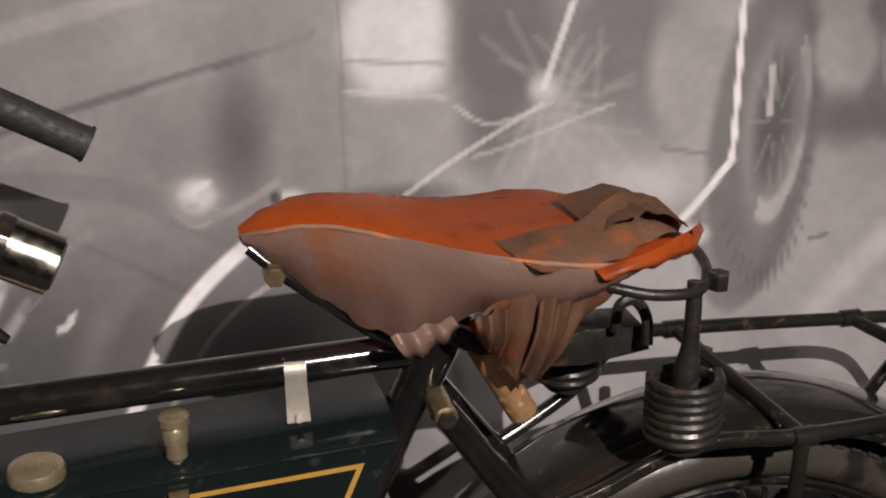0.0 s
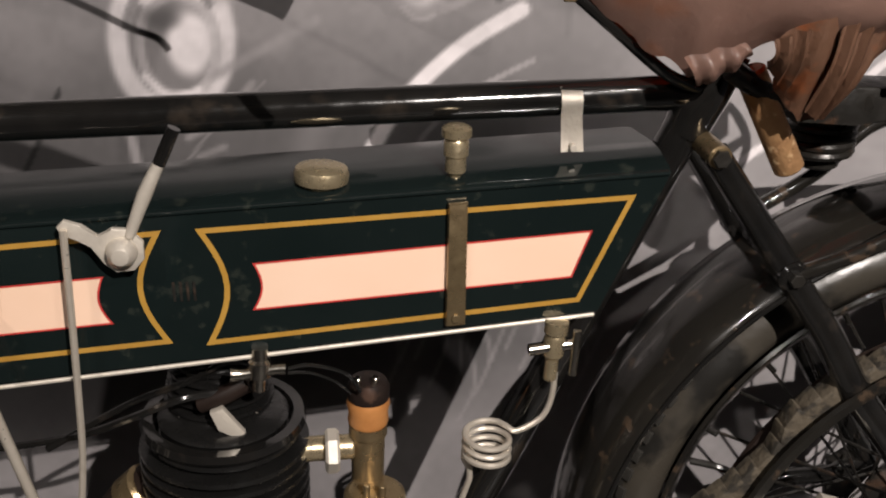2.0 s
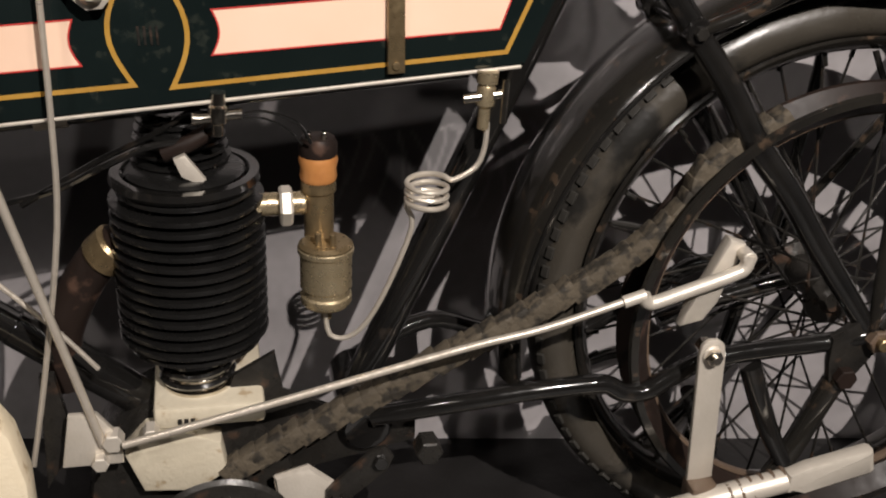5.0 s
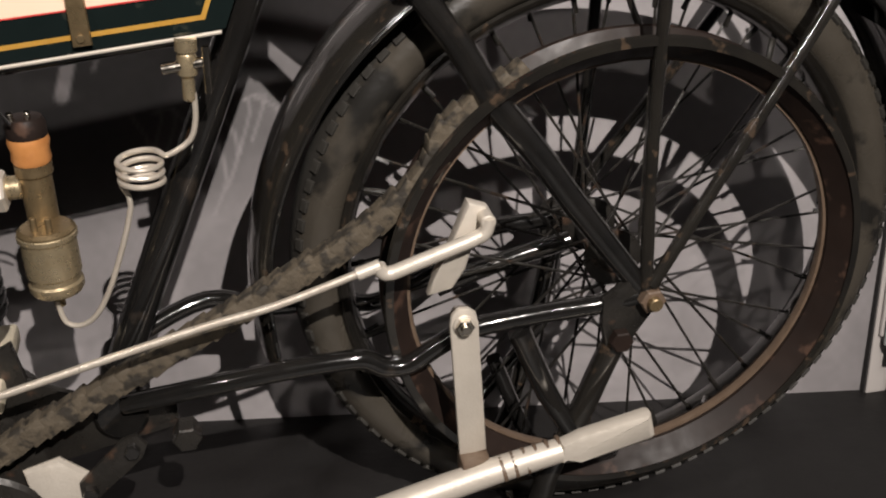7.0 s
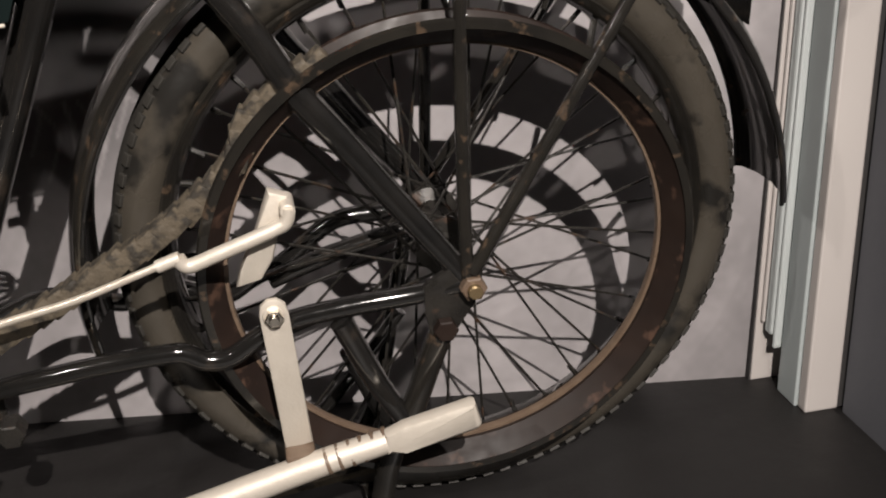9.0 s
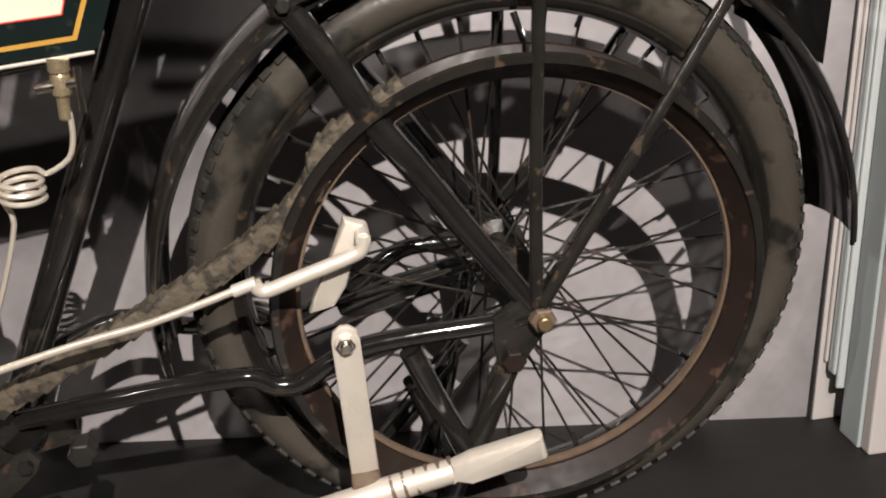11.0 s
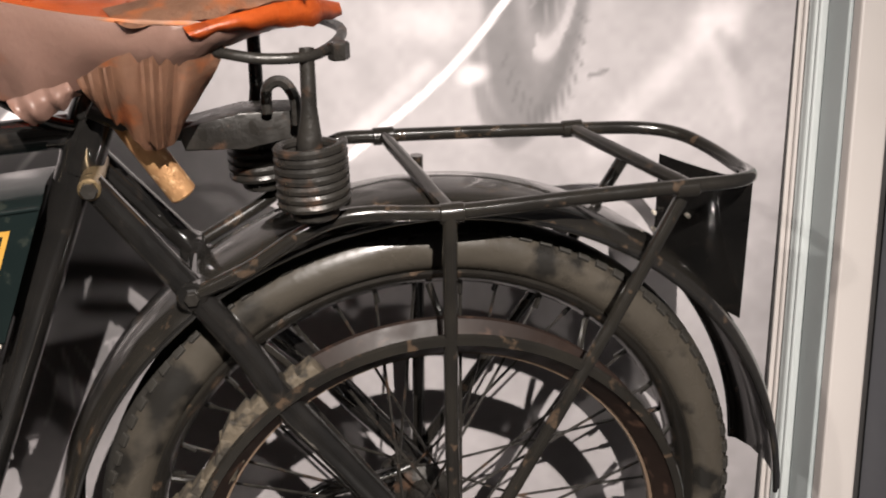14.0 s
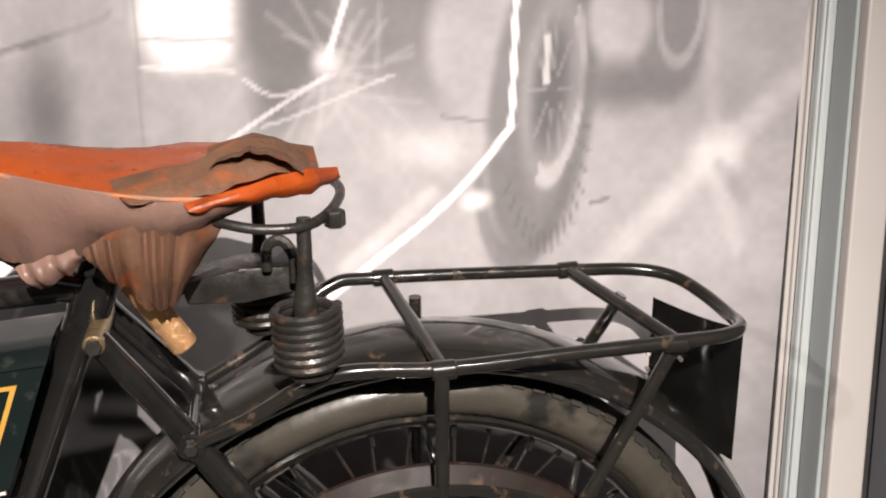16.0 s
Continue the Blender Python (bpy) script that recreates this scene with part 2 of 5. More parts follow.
def paint_mural(X, Z):
    """Grey values of the printed photograph: a street with old cars, soft and grainy."""
    def smooth(v, lo, hi):
        t = np.clip((v - lo) / (hi - lo), 0, 1)
        return t * t * (3 - 2 * t)

    # the print sits a little lower towards its left end
    X, Z = X - np.interp(X, [-0.75, -0.45, -0.28, 0.0, 0.2, 0.5], [0.004, 0.004, 0.002, 0.007, 0.009, 0.010]), Z - np.interp(X, [-0.75, -0.45, -0.28, 0.0, 0.2, 0.5], [-0.008, 0.002, 0.006, 0.011, 0.014, 0.013])
    img = 0.50 + 0 * X
    img = img + (0.28 - img) * (1 - smooth(X, -0.42, -0.12)) * (1 - smooth(Z, 0.62, 0.88)) * smooth(Z, 0.22, 0.36)
    img = img + (0.46 - img) * (1 - smooth(X, -0.45, -0.27)) * smooth(Z, 0.74, 0.86)
    img = img + (0.56 - img) * smooth(X, -0.15, 0.15) * smooth(Z, 0.45, 0.65)

    def blob(cx, cz, rx, rz, g, soft=0.5, tilt=0.0, power=1.0):
        nonlocal img
        c, s = math.cos(radians(tilt)), math.sin(radians(tilt))
        u, v = ((X - cx) * c + (Z - cz) * s) / rx, (-(X - cx) * s + (Z - cz) * c) / rz
        f = (1 - smooth(np.sqrt(u * u + v * v), 1 - soft, 1 + soft)) * power
        img = img + (g - img) * f

    def ring(cx, cz, rx, rz, w, g, power=1.0, tilt=0.0, lo=-1.0, hi=361.0):
        nonlocal img
        c, s = math.cos(radians(tilt)), math.sin(radians(tilt))
        u, v = ((X - cx) * c + (Z - cz) * s) / rx, (-(X - cx) * s + (Z - cz) * c) / rz
        d = np.abs(np.sqrt(u * u + v * v) - 1) * min(rx, rz)
        a = np.degrees(np.arctan2(v, u)) % 360
        f = (1 - smooth(d, w * 0.35, w)) * power * ((a >= lo) & (a <= hi))
        img = img + (g - img) * f

    def stroke(pts, w, g, power=1.0, soft=0.5):
        nonlocal img
        d = np.full(X.shape, 9.0)
        pts = curve_points([(x, z, 0) for x, z in pts], 6)
        for p, q in zip(pts, pts[1:]):
            dx, dz = q.x - p.x, q.y - p.y
            t = np.clip(((X - p.x) * dx + (Z - p.y) * dz) / (dx * dx + dz * dz + 1e-12), 0, 1)
            d = np.minimum(d, np.hypot(X - p.x - t * dx, Z - p.y - t * dz))
        f = (1 - smooth(d, w / 2 * (1 - soft), w / 2 * (1 + soft))) * power
        img = img + (g - img) * f

    # bodywork of the car
    blob(-0.62, 1.06, 0.35, 0.09, 0.50, 0.5, -8)
    stroke([(-0.80, 0.985), (-0.42, 1.07)], 0.020, 0.62, 0.6)
    stroke([(-0.70, 0.90), (-0.62, 0.925), (-0.35, 0.985), (-0.31, 1.0)], 0.009, 0.28, 0.7)
    stroke([(-0.66, 0.885), (-0.57, 0.912)], 0.010, 0.52, 0.7)
    stroke([(-0.50, 0.945), (-0.43, 0.962)], 0.010, 0.52, 0.6)
    blob(-0.33, 0.90, 0.06, 0.13, 0.46, 0.8)
    blob(-0.40, 0.885, 0.03, 0.06, 0.30, 0.9)
    blob(-0.455, 0.822, 0.021, 0.019, 0.80, 0.4)
    blob(-0.450, 0.832, 0.012, 0.005, 0.97, 0.6, 25)
    blob(-0.462, 0.808, 0.008, 0.005, 0.60, 0.7)
    stroke([(-0.478, 0.800), (-0.460, 0.785), (-0.440, 0.790)], 0.006, 0.60, 0.6)
    blob(-0.458, 0.818, 0.030, 0.027, 0.70, 0.6, 0, 0.5)
    blob(-0.345, 0.812, 0.016, 0.006, 0.75, 0.8)
    blob(-0.362, 0.811, 0.007, 0.008, 0.2, 0.5)
    stroke([(-0.43, 0.795), (-0.39, 0.812), (-0.36, 0.83)], 0.010, 0.55, 0.7)
    # the tall figure-like dark shapes and the pale blocks behind
    blob(-0.21, 0.99, 0.065, 0.075, 0.74, 0.25)
    stroke([(-0.276, 0.93), (-0.16, 0.915)], 0.006, 0.78, 0.5)
    stroke([(-0.274, 0.965), (-0.16, 0.955)], 0.005, 0.50, 0.7)
    blob(-0.20, 0.86, 0.07, 0.055, 0.50, 0.4)
    blob(-0.09, 0.985, 0.062, 0.10, 0.30, 0.35)
    blob(-0.11, 0.875, 0.03, 0.05, 0.30, 0.8)
    stroke([(-0.279, 0.76), (-0.276, 1.2)], 0.005, 0.36, 0.4)
    blob(-0.22, 0.80, 0.06, 0.012, 0.30, 0.8)
    blob(0.04, 0.97, 0.075, 0.09, 0.34, 0.5)
    blob(0.055, 0.86, 0.05, 0.055, 0.36, 0.7)
    blob(0.02, 0.80, 0.10, 0.06, 0.55, 0.9)
    blob(0.13, 0.93, 0.055, 0.085, 0.52, 0.25)
    stroke([(0.09, 0.835), (0.175, 0.818)], 0.005, 0.35, 0.6)
    # spray of light strokes round the hub
    for k in range(26):
        a = radians(14 * k + 40 * math.sin(k * 2.4))
        r0, r1 = 0.02, 0.05 + 0.06 * abs(math.sin(k * 1.7))
        cx, cz = -0.045 + 0.05 * (k % 3 == 0), 0.912 - 0.03 * (k % 2)
        stroke([(cx + r0 * math.cos(a), cz + r0 * math.sin(a)), (cx + r1 * math.cos(a + 0.15), cz + r1 * math.sin(a + 0.15))], 0.007, 0.62, 0.25, 0.9)
    blob(-0.048, 0.918, 0.016, 0.017, 0.68, 0.7)
    stroke([(-0.048, 0.92), (-0.03, 0.97), (-0.012, 1.02)], 0.008, 0.8, 0.8)
    stroke([(-0.235, 0.782), (-0.16, 0.835), (-0.05, 0.900)], 0.006, 0.76, 0.7)
    stroke([(-0.13, 0.842), (-0.09, 0.852), (0.03, 0.895)], 0.005, 0.70, 0.5)
    stroke([(-0.15, 0.905), (-0.11, 0.88), (-0.04, 0.90)], 0.005, 0.7, 0.6)
    # tyre, spare wheel and the white rod
    blob(0.225, 0.84, 0.072, 0.215, 0.36, 0.12, -9)
    blob(0.240, 0.86, 0.042, 0.135, 0.46, 0.25, -8)
    blob(0.238, 0.86, 0.024, 0.085, 0.26, 0.5, -8)
    ring(0.244, 0.86, 0.036, 0.120, 0.007, 0.60, 0.9, -8, 250, 420)
    ring(0.244, 0.86, 0.036, 0.120, 0.007, 0.60, 0.8, -8, -1, 60)
    ring(0.205, 0.80, 0.064, 0.175, 0.010, 0.32, 0.6, -9, 200, 350)
    for k in range(16):
        a = radians(215 + 9 * k)
        stroke([(0.225 + 0.056 * math.cos(a), 0.84 + 0.175 * math.sin(a)), (0.225 + 0.068 * math.cos(a), 0.84 + 0.205 * math.sin(a))], 0.004, 0.27, 0.5, 0.9)
    for k in range(10):
        a = radians(36 * k)
        stroke([(0.240 + 0.010 * math.cos(a), 0.86 + 0.03 * math.sin(a)), (0.240 + 0.032 * math.cos(a), 0.86 + 0.105 * math.sin(a))], 0.004, 0.50, 0.5, 0.8)
    stroke([(0.236, 0.93), (0.234, 0.90), (0.232, 0.87)], 0.009, 0.75, 0.8)
    stroke([(0.199, 1.04), (0.195, 0.984), (0.186, 0.86), (0.182, 0.816)], 0.008, 0.90, 1, 0.3)
    stroke([(0.183, 0.815), (0.117, 0.742), (0.02, 0.664), (-0.09, 0.580)], 0.010, 0.88, 1, 0.4)
    stroke([(-0.04, 0.64), (0.02, 0.69), (0.07, 0.735)], 0.020, 0.72, 0.5, 0.9)
    blob(0.08, 0.79, 0.05, 0.025, 0.66, 0.9)
    blob(0.13, 0.718, 0.018, 0.012, 0.82, 0.8)
    blob(0.408, 0.945, 0.055, 0.115, 0.40, 0.15, -6)
    ring(0.42, 0.96, 0.030, 0.075, 0.006, 0.55, 0.8, -6)
    blob(0.335, 0.945, 0.045, 0.055, 0.60, 0.25)
    blob(0.335, 0.86, 0.06, 0.03, 0.34, 0.8)
    stroke([(0.29, 0.70), (0.315, 0.705)], 0.006, 0.35, 0.8)
    blob(0.470, 0.758, 0.030, 0.030, 0.80, 0.9)
    stroke([(0.30, 0.60), (0.47, 0.758), (0.60, 0.86)], 0.035, 0.74, 0.55, 0.9)
    stroke([(0.455, 1.1), (0.468, 0.77), (0.50, 0.62)], 0.022, 0.70, 0.35, 0.9)
    stroke([(0.51, 0.69), (0.475, 0.74)], 0.020, 0.42, 0.4, 0.9)
    # headlamp on the left, and its stalk
    blob(-0.742, 0.775, 0.066, 0.088, 0.40, 0.2)
    ring(-0.742, 0.775, 0.060, 0.082, 0.016, 0.80, 0.95)
    ring(-0.735, 0.768, 0.043, 0.060, 0.008, 0.62, 0.8)
    blob(-0.722, 0.770, 0.026, 0.036, 0.82, 0.3)
    blob(-0.70, 0.83, 0.03, 0.02, 0.62, 0.6)
    stroke([(-0.800, 0.70), (-0.792, 0.64), (-0.786, 0.58)], 0.011, 0.62, 0.8)
    stroke([(-0.79, 0.90), (-0.785, 1.0)], 0.012, 0.6, 0.7)
    ring(-0.625, 0.700, 0.018, 0.020, 0.006, 0.80, 0.9, 0, 270, 361)
    stroke([(-0.70, 0.73), (-0.65, 0.755), (-0.58, 0.79)], 0.012, 0.52, 0.7, 0.8)
    stroke([(-0.73, 0.66), (-0.69, 0.68), (-0.655, 0.72)], 0.009, 0.55, 0.7, 0.8)
    stroke([(-0.72, 0.635), (-0.69, 0.645)], 0.008, 0.5, 0.7, 0.8)
    stroke([(-0.76, 0.60), (-0.69, 0.68), (-0.64, 0.72)], 0.004, 0.45, 0.8)
    stroke([(-0.68, 0.68), (-0.665, 0.70)], 0.010, 0.66, 0.7, 0.8)
    stroke([(-1.0, 0.50), (-0.93, 0.60), (-0.87, 0.72)], 0.006, 0.10, 0.8)
    # highlights and shade inside the headlamp
    ring(-0.742, 0.775, 0.052, 0.072, 0.006, 0.30, 0.6, 0, 30, 170)
    stroke([(-0.77, 0.82), (-0.74, 0.835), (-0.71, 0.825)], 0.010, 0.85, 0.7)
    stroke([(-0.775, 0.735), (-0.75, 0.712), (-0.715, 0.715)], 0.008, 0.90, 0.7)
    blob(-0.752, 0.80, 0.018, 0.012, 0.28, 0.7)
    stroke([(-0.62, 0.76), (-0.60, 0.80), (-0.56, 0.83)], 0.020, 0.50, 0.5, 0.9)
    stroke([(-0.60, 0.62), (-0.56, 0.70), (-0.48, 0.78)], 0.030, 0.40, 0.5, 0.9)
    # the arch of the mudguard
    stroke([(-0.585, 0.45), (-0.552, 0.551), (-0.515, 0.63), (-0.476, 0.690), (-0.411, 0.748), (-0.335, 0.792)], 0.019, 0.88, 1, 0.35)
    stroke([(-0.54, 0.48), (-0.513, 0.544), (-0.455, 0.639), (-0.400, 0.690), (-0.32, 0.73)], 0.007, 0.58, 0.9)
    blob(-0.40, 0.58, 0.09, 0.09, 0.16, 0.5, 30, 0.8)
    stroke([(-0.95, 0.42), (-0.78, 0.45), (-0.60, 0.43)], 0.05, 0.26, 0.5, 0.9)
    stroke([(-0.55, 0.28), (-0.46, 0.35), (-0.42, 0.46)], 0.03, 0.40, 0.5, 0.9)
    for k in range(14):
        x0 = -0.50 + 0.020 * k
        stroke([(x0, 0.30 + 0.05 * math.sin(k)), (x0 + 0.02, 0.36 + 0.05 * math.sin(k)), (x0 + 0.015 * math.sin(k * 2), 0.41)], 0.005, 0.60, 0.4, 0.9)
    # soft unevenness and grain of the print
    rng = np.random.RandomState(4)
    for step, amp in ((2, 0.016), (7, 0.022), (20, 0.03), (50, 0.04)):
        h, w = img.shape[0] // step + 3, img.shape[1] // step + 3
        small = rng.rand(h, w) - 0.5
        ys, xs = np.arange(img.shape[0]) / step, np.arange(img.shape[1]) / step
        y0, x0 = ys.astype(int), xs.astype(int)
        fy, fx = (ys - y0)[:, None], (xs - x0)[None, :]
        n = (small[y0][:, x0] * (1 - fy) + small[y0 + 1][:, x0] * fy) * (1 - fx) + (small[y0][:, x0 + 1] * (1 - fy) + small[y0 + 1][:, x0 + 1] * fy) * fx
        img = img * (1 + 2 * amp * n * 2)
    return np.clip(img, 0.03, 0.95)


def build_mural():
    xs = np.concatenate([np.linspace(-3.0, -1.25, 20)[:-1], np.arange(-1.25, SEAM_X, 0.0042), [SEAM_X]])
    zs = np.concatenate([np.arange(FLOOR_Z, 1.45, 0.0042), np.linspace(1.45, 3.10, 16)])
    X, Z = np.meshgrid(xs, zs)
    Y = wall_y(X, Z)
    # the picture's own coordinates, a little stretched over the wall: one spread for its front half, one for its rear half
    terms = (1.0, X, Z, X * Z, X * X, Z * Z)
    front_u, front_v = (sum(a * b for a, b in zip(row, terms)) for row in ((0.1094, 1.2648, -0.0834, -0.1179, 0.148, 0.0096), (-0.1893, -0.1651, 1.3034, 0.1548, -0.0063, -0.1171)))
    rear_u, rear_v = (sum(a * b for a, b in zip(row, terms)) for row in ((0.0236, 1.1888, -0.0206, -0.1157, 0.1453, 0.0035), (-0.1738, -0.1551, 1.2836, 0.1503, -0.0037, -0.1116)))
    k = np.clip((X + 0.35) / 0.4, 0, 1)
    grey = paint_mural(front_u + (rear_u - front_u) * k, front_v + (rear_v - front_v) * k) ** 1.9 * 0.88
    h, w = X.shape
    verts = np.stack([X.ravel(), Y.ravel(), Z.ravel()], 1)
    i = (np.arange(h - 1)[:, None] * w + np.arange(w - 1)[None, :]).ravel()
    faces = np.stack([i, i + 1, i + w + 1, i + w], 1)
    me = bpy.data.meshes.new("wall_mural")
    me.from_pydata(verts.tolist(), [], faces.tolist())
    tint = me.color_attributes.new("print", "FLOAT_COLOR", "POINT")
    g = grey.ravel()
    rgba = np.stack([g * 1.05, g * 0.975, g * 0.99, np.ones_like(g)], 1).astype(np.float32)
    tint.data.foreach_set("color", rgba.ravel())
    m = bpy.data.materials.new("printed_photograph")
    m.use_nodes = True
    bsdf = m.node_tree.nodes["Principled BSDF"]
    col = m.node_tree.nodes.new("ShaderNodeVertexColor")
    col.layer_name = "print"
    m.node_tree.links.new(col.outputs["Color"], bsdf.inputs["Base Color"])
    bsdf.inputs["Roughness"].default_value = 0.62
    me.materials.append(m)
    return new("wall_mural", me)


mural = tagged(build_mural(), "large grey printed street photograph covering the wall", "mural", kind="structure")
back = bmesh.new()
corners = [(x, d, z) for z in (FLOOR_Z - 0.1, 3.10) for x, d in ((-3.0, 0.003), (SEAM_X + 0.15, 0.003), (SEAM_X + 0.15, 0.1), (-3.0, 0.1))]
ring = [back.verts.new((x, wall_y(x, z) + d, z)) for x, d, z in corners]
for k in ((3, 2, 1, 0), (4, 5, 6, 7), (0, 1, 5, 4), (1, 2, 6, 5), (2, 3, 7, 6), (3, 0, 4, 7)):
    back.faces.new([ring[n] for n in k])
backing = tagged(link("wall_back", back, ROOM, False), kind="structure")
tagged(backing, "grey wall behind the printed photograph", "wall")

# the stepped pale post at the mural's end, sheared to fit the camera path
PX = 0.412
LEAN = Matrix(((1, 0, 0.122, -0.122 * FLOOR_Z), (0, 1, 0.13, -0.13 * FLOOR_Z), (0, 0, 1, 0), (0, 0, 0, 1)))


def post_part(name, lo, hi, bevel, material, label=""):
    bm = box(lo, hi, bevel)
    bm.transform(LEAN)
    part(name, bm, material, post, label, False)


post = thing("door_post", "pale stepped door post beside the photo mural", "post", (PX + 0.03, 0.08, FLOOR_Z))
post_part("seam_strip", (PX - 0.0065, 0.107, FLOOR_Z), (PX - 0.004, 0.2, 3.10), 0.0, SEAM_SHADE, "thin dark seam")
post_part("outer_strip", (PX - 0.004, 0.105, FLOOR_Z), (PX + 0.10, 0.2, 3.10), 0.002, POST_WARM, "warm white narrow strip")
post_part("bead", (PX + 0.001, 0.098, 0.115), (PX + 0.016, 0.105, 3.10), 0.003, POST_WARM, "thin moulded bead")
post_part("inner_face", (PX + 0.004, 0.080, 0.105), (PX + 0.10, 0.098, 3.10), 0.004, POST, "pale grey moulded face")
post_part("bead_ridge", (PX + 0.0035, 0.090, 0.107), (PX + 0.012, 0.094, 3.10), 0.0015, POST, "")
post_part("step", (PX + 0.007, 0.074, 0.090), (PX + 0.10, 0.080, 3.10), 0.003, POST, "pale stepped moulding")
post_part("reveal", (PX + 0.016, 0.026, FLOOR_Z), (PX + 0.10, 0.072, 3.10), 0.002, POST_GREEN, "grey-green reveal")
post_part("front_face", (PX + 0.020, 0.006, FLOOR_Z), (PX + 0.064, 0.026, 3.10), 0.003, POST_WARM, "warm white front face")
# solid dark strip: the shade between post and side wall, put into colour
post_part("gap_shade_strip", (PX + 0.064, 0.010, FLOOR_Z), (PX + 0.10, 0.024, 3.10), 0.0, SEAM_SHADE, "dark strip painted for the shade beside the post")
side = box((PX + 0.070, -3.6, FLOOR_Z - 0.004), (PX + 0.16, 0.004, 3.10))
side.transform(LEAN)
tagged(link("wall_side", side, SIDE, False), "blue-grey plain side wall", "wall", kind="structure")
# unseen walls and ceiling, added to close the room and feed reflections
tagged(flat((-3.1, -3.7, -0.1), (-3.0, 1.15, 3.10), "wall_far_end", ROOM), "unseen grey end wall added to close the room", "wall")
tagged(flat((-3.0, -3.7, -0.1), (2.6, -3.6, 3.10), "wall_behind", ROOM), "unseen grey wall added opposite the display", "wall")
tagged(flat((-3.1, -3.7, 3.10), (2.6, 1.15, 3.20), "ceiling", ROOM), "unseen grey ceiling added over the room", "ceiling")

# ---- the motorcycle ----
bike = thing("motorcycle", "vintage black belt-driven motorcycle with torn tan leather saddle", "motorcycle", (-0.1, 0.0, FLOOR_Z))
WX, WZ = -0.016, 0.358


def wheel_point(r, deg, y):
    return (WX + r * math.cos(radians(deg)), y, WZ + r * math.sin(radians(deg)))


def guard_point(r, deg, y):
    return (-0.012 + r * math.cos(radians(deg)), y, 0.348 + r * math.sin(radians(deg)))


# rear wheel
wheel = part("rear_wheel", lathe([(0.0, -0.05), (0.012, -0.05), (0.016, -0.045), (0.030, -0.042), (0.030, -0.036), (0.018, -0.03), (0.018, 0.03), (0.030, 0.036), (0.030, 0.042), (0.016, 0.045), (0.012, 0.05), (0, 0.05)], (WX, 0, WZ), seg=32), IRON, bike, "black wire-spoked wheel hub")
TC, TR = 0.2965, 0.0255
prof = []
for k in range(20):
    a = 2 * math.pi * k / 20
    prof.append((TC + TR * math.cos(a), 0.0275 * math.sin(a)))
part("tyre", lathe(prof, (WX, 0, WZ), seg=120, loop=True), WALL_RUBBER, wheel, "aged grey-brown rubber tyre")
tread = bmesh.new()
prof = [(TC + 0.0268 * math.cos(a), 0.0285 * math.sin(a)) for a in [radians(d) for d in (-42, -28, -14, 0, 14, 28, 42)]]
lathe(prof, (WX, 0, WZ), seg=120, bm=tread)
part("tread", tread, RUBBER, wheel, "worn block tread")
spots = []
for k in range(96):
    for s in (-1, 1):
        a = 360 / 96 * (k + (0.5 if s > 0 else 0))
        spots.append(pose(WX, 0, WZ) @ Matrix.Rotation(-radians(a), 4, "Y") @ Matrix.Translation((TC + 0.0192, s * 0.0192, 0)) @ Matrix.Rotation(s * radians(40), 4, "Z"))
repeats("tread_block", box((-0.0025, -0.004, -0.0062), (0.0022, 0.004, 0.0062), 0.0007), RUBBER, wheel, spots, smooth=False)
part("rim", lathe([(0.2765, -0.027), (0.279, -0.0245), (0.275, -0.022), (0.269, -0.017), (0.266, 0), (0.269, 0.017), (0.275, 0.022), (0.279, 0.0245), (0.2765, 0.027), (0.271, 0.024), (0.264, 0.017), (0.2615, 0), (0.264, -0.017), (0.271, -0.024)], (WX, 0, WZ), seg=120, loop=True), BLACK_WORN, wheel, "black enamelled steel rim")
for k in range(40):
    s = -1 if k % 2 else 1
    lean = 1 if (k // 2) % 2 else -1
    a = 360 / 40 * k
    p0 = Vector(wheel_point(0.027, a + lean * 75, s * 0.039))
    p1 = Vector(wheel_point(0.262, a, s * 0.006))
    part("spoke", tube([p0, p1], 0.0016, 5, 1), IRON, wheel)
spots = []
for k in range(40):
    p, q = (Vector(wheel_point(r, 9 * k, (-1 if k % 2 else 1) * y)) for r, y in ((0.248, 0.010), (0.264, 0.006)))
    spots.append(Matrix.Translation(p) @ (q - p).to_track_quat("Z", "Y").to_matrix().to_4x4())
repeats("spoke_nipple", rod((0, 0, 0), (0, 0, 0.0165), 0.0028, 6), BLACK_WORN, wheel, spots)

# belt rim on the near side of the wheel
BY = -0.062
belt_rim = part("belt_rim", lathe([(0.235, BY - 0.029), (0.241, BY - 0.028), (0.240, BY - 0.022), (0.222, BY - 0.006), (0.222, BY + 0.004), (0.240, BY + 0.014), (0.241, BY + 0.018), (0.236, BY + 0.019), (0.217, BY + 0.008), (0.218, BY - 0.010)], (WX, 0, WZ), seg=120, loop=True), RUST, wheel, "rust-brown V-section belt rim")
part("inner_edge", lathe([(0.218, BY - 0.006), (0.2145, BY - 0.006), (0.2135, BY - 0.002), (0.2145, BY + 0.003), (0.218, BY + 0.003)], (WX, 0, WZ), seg=120, loop=True), RUST_EDGE, belt_rim, "bare rusted inner edge")
part("outer_lip", lathe([(0.2345, BY - 0.031), (0.242, BY - 0.0305), (0.244, BY - 0.027), (0.2395, BY - 0.0225), (0.236, BY - 0.027)], (WX, 0, WZ), seg=120, loop=True), BLACK_WORN, belt_rim, "black outer lip")
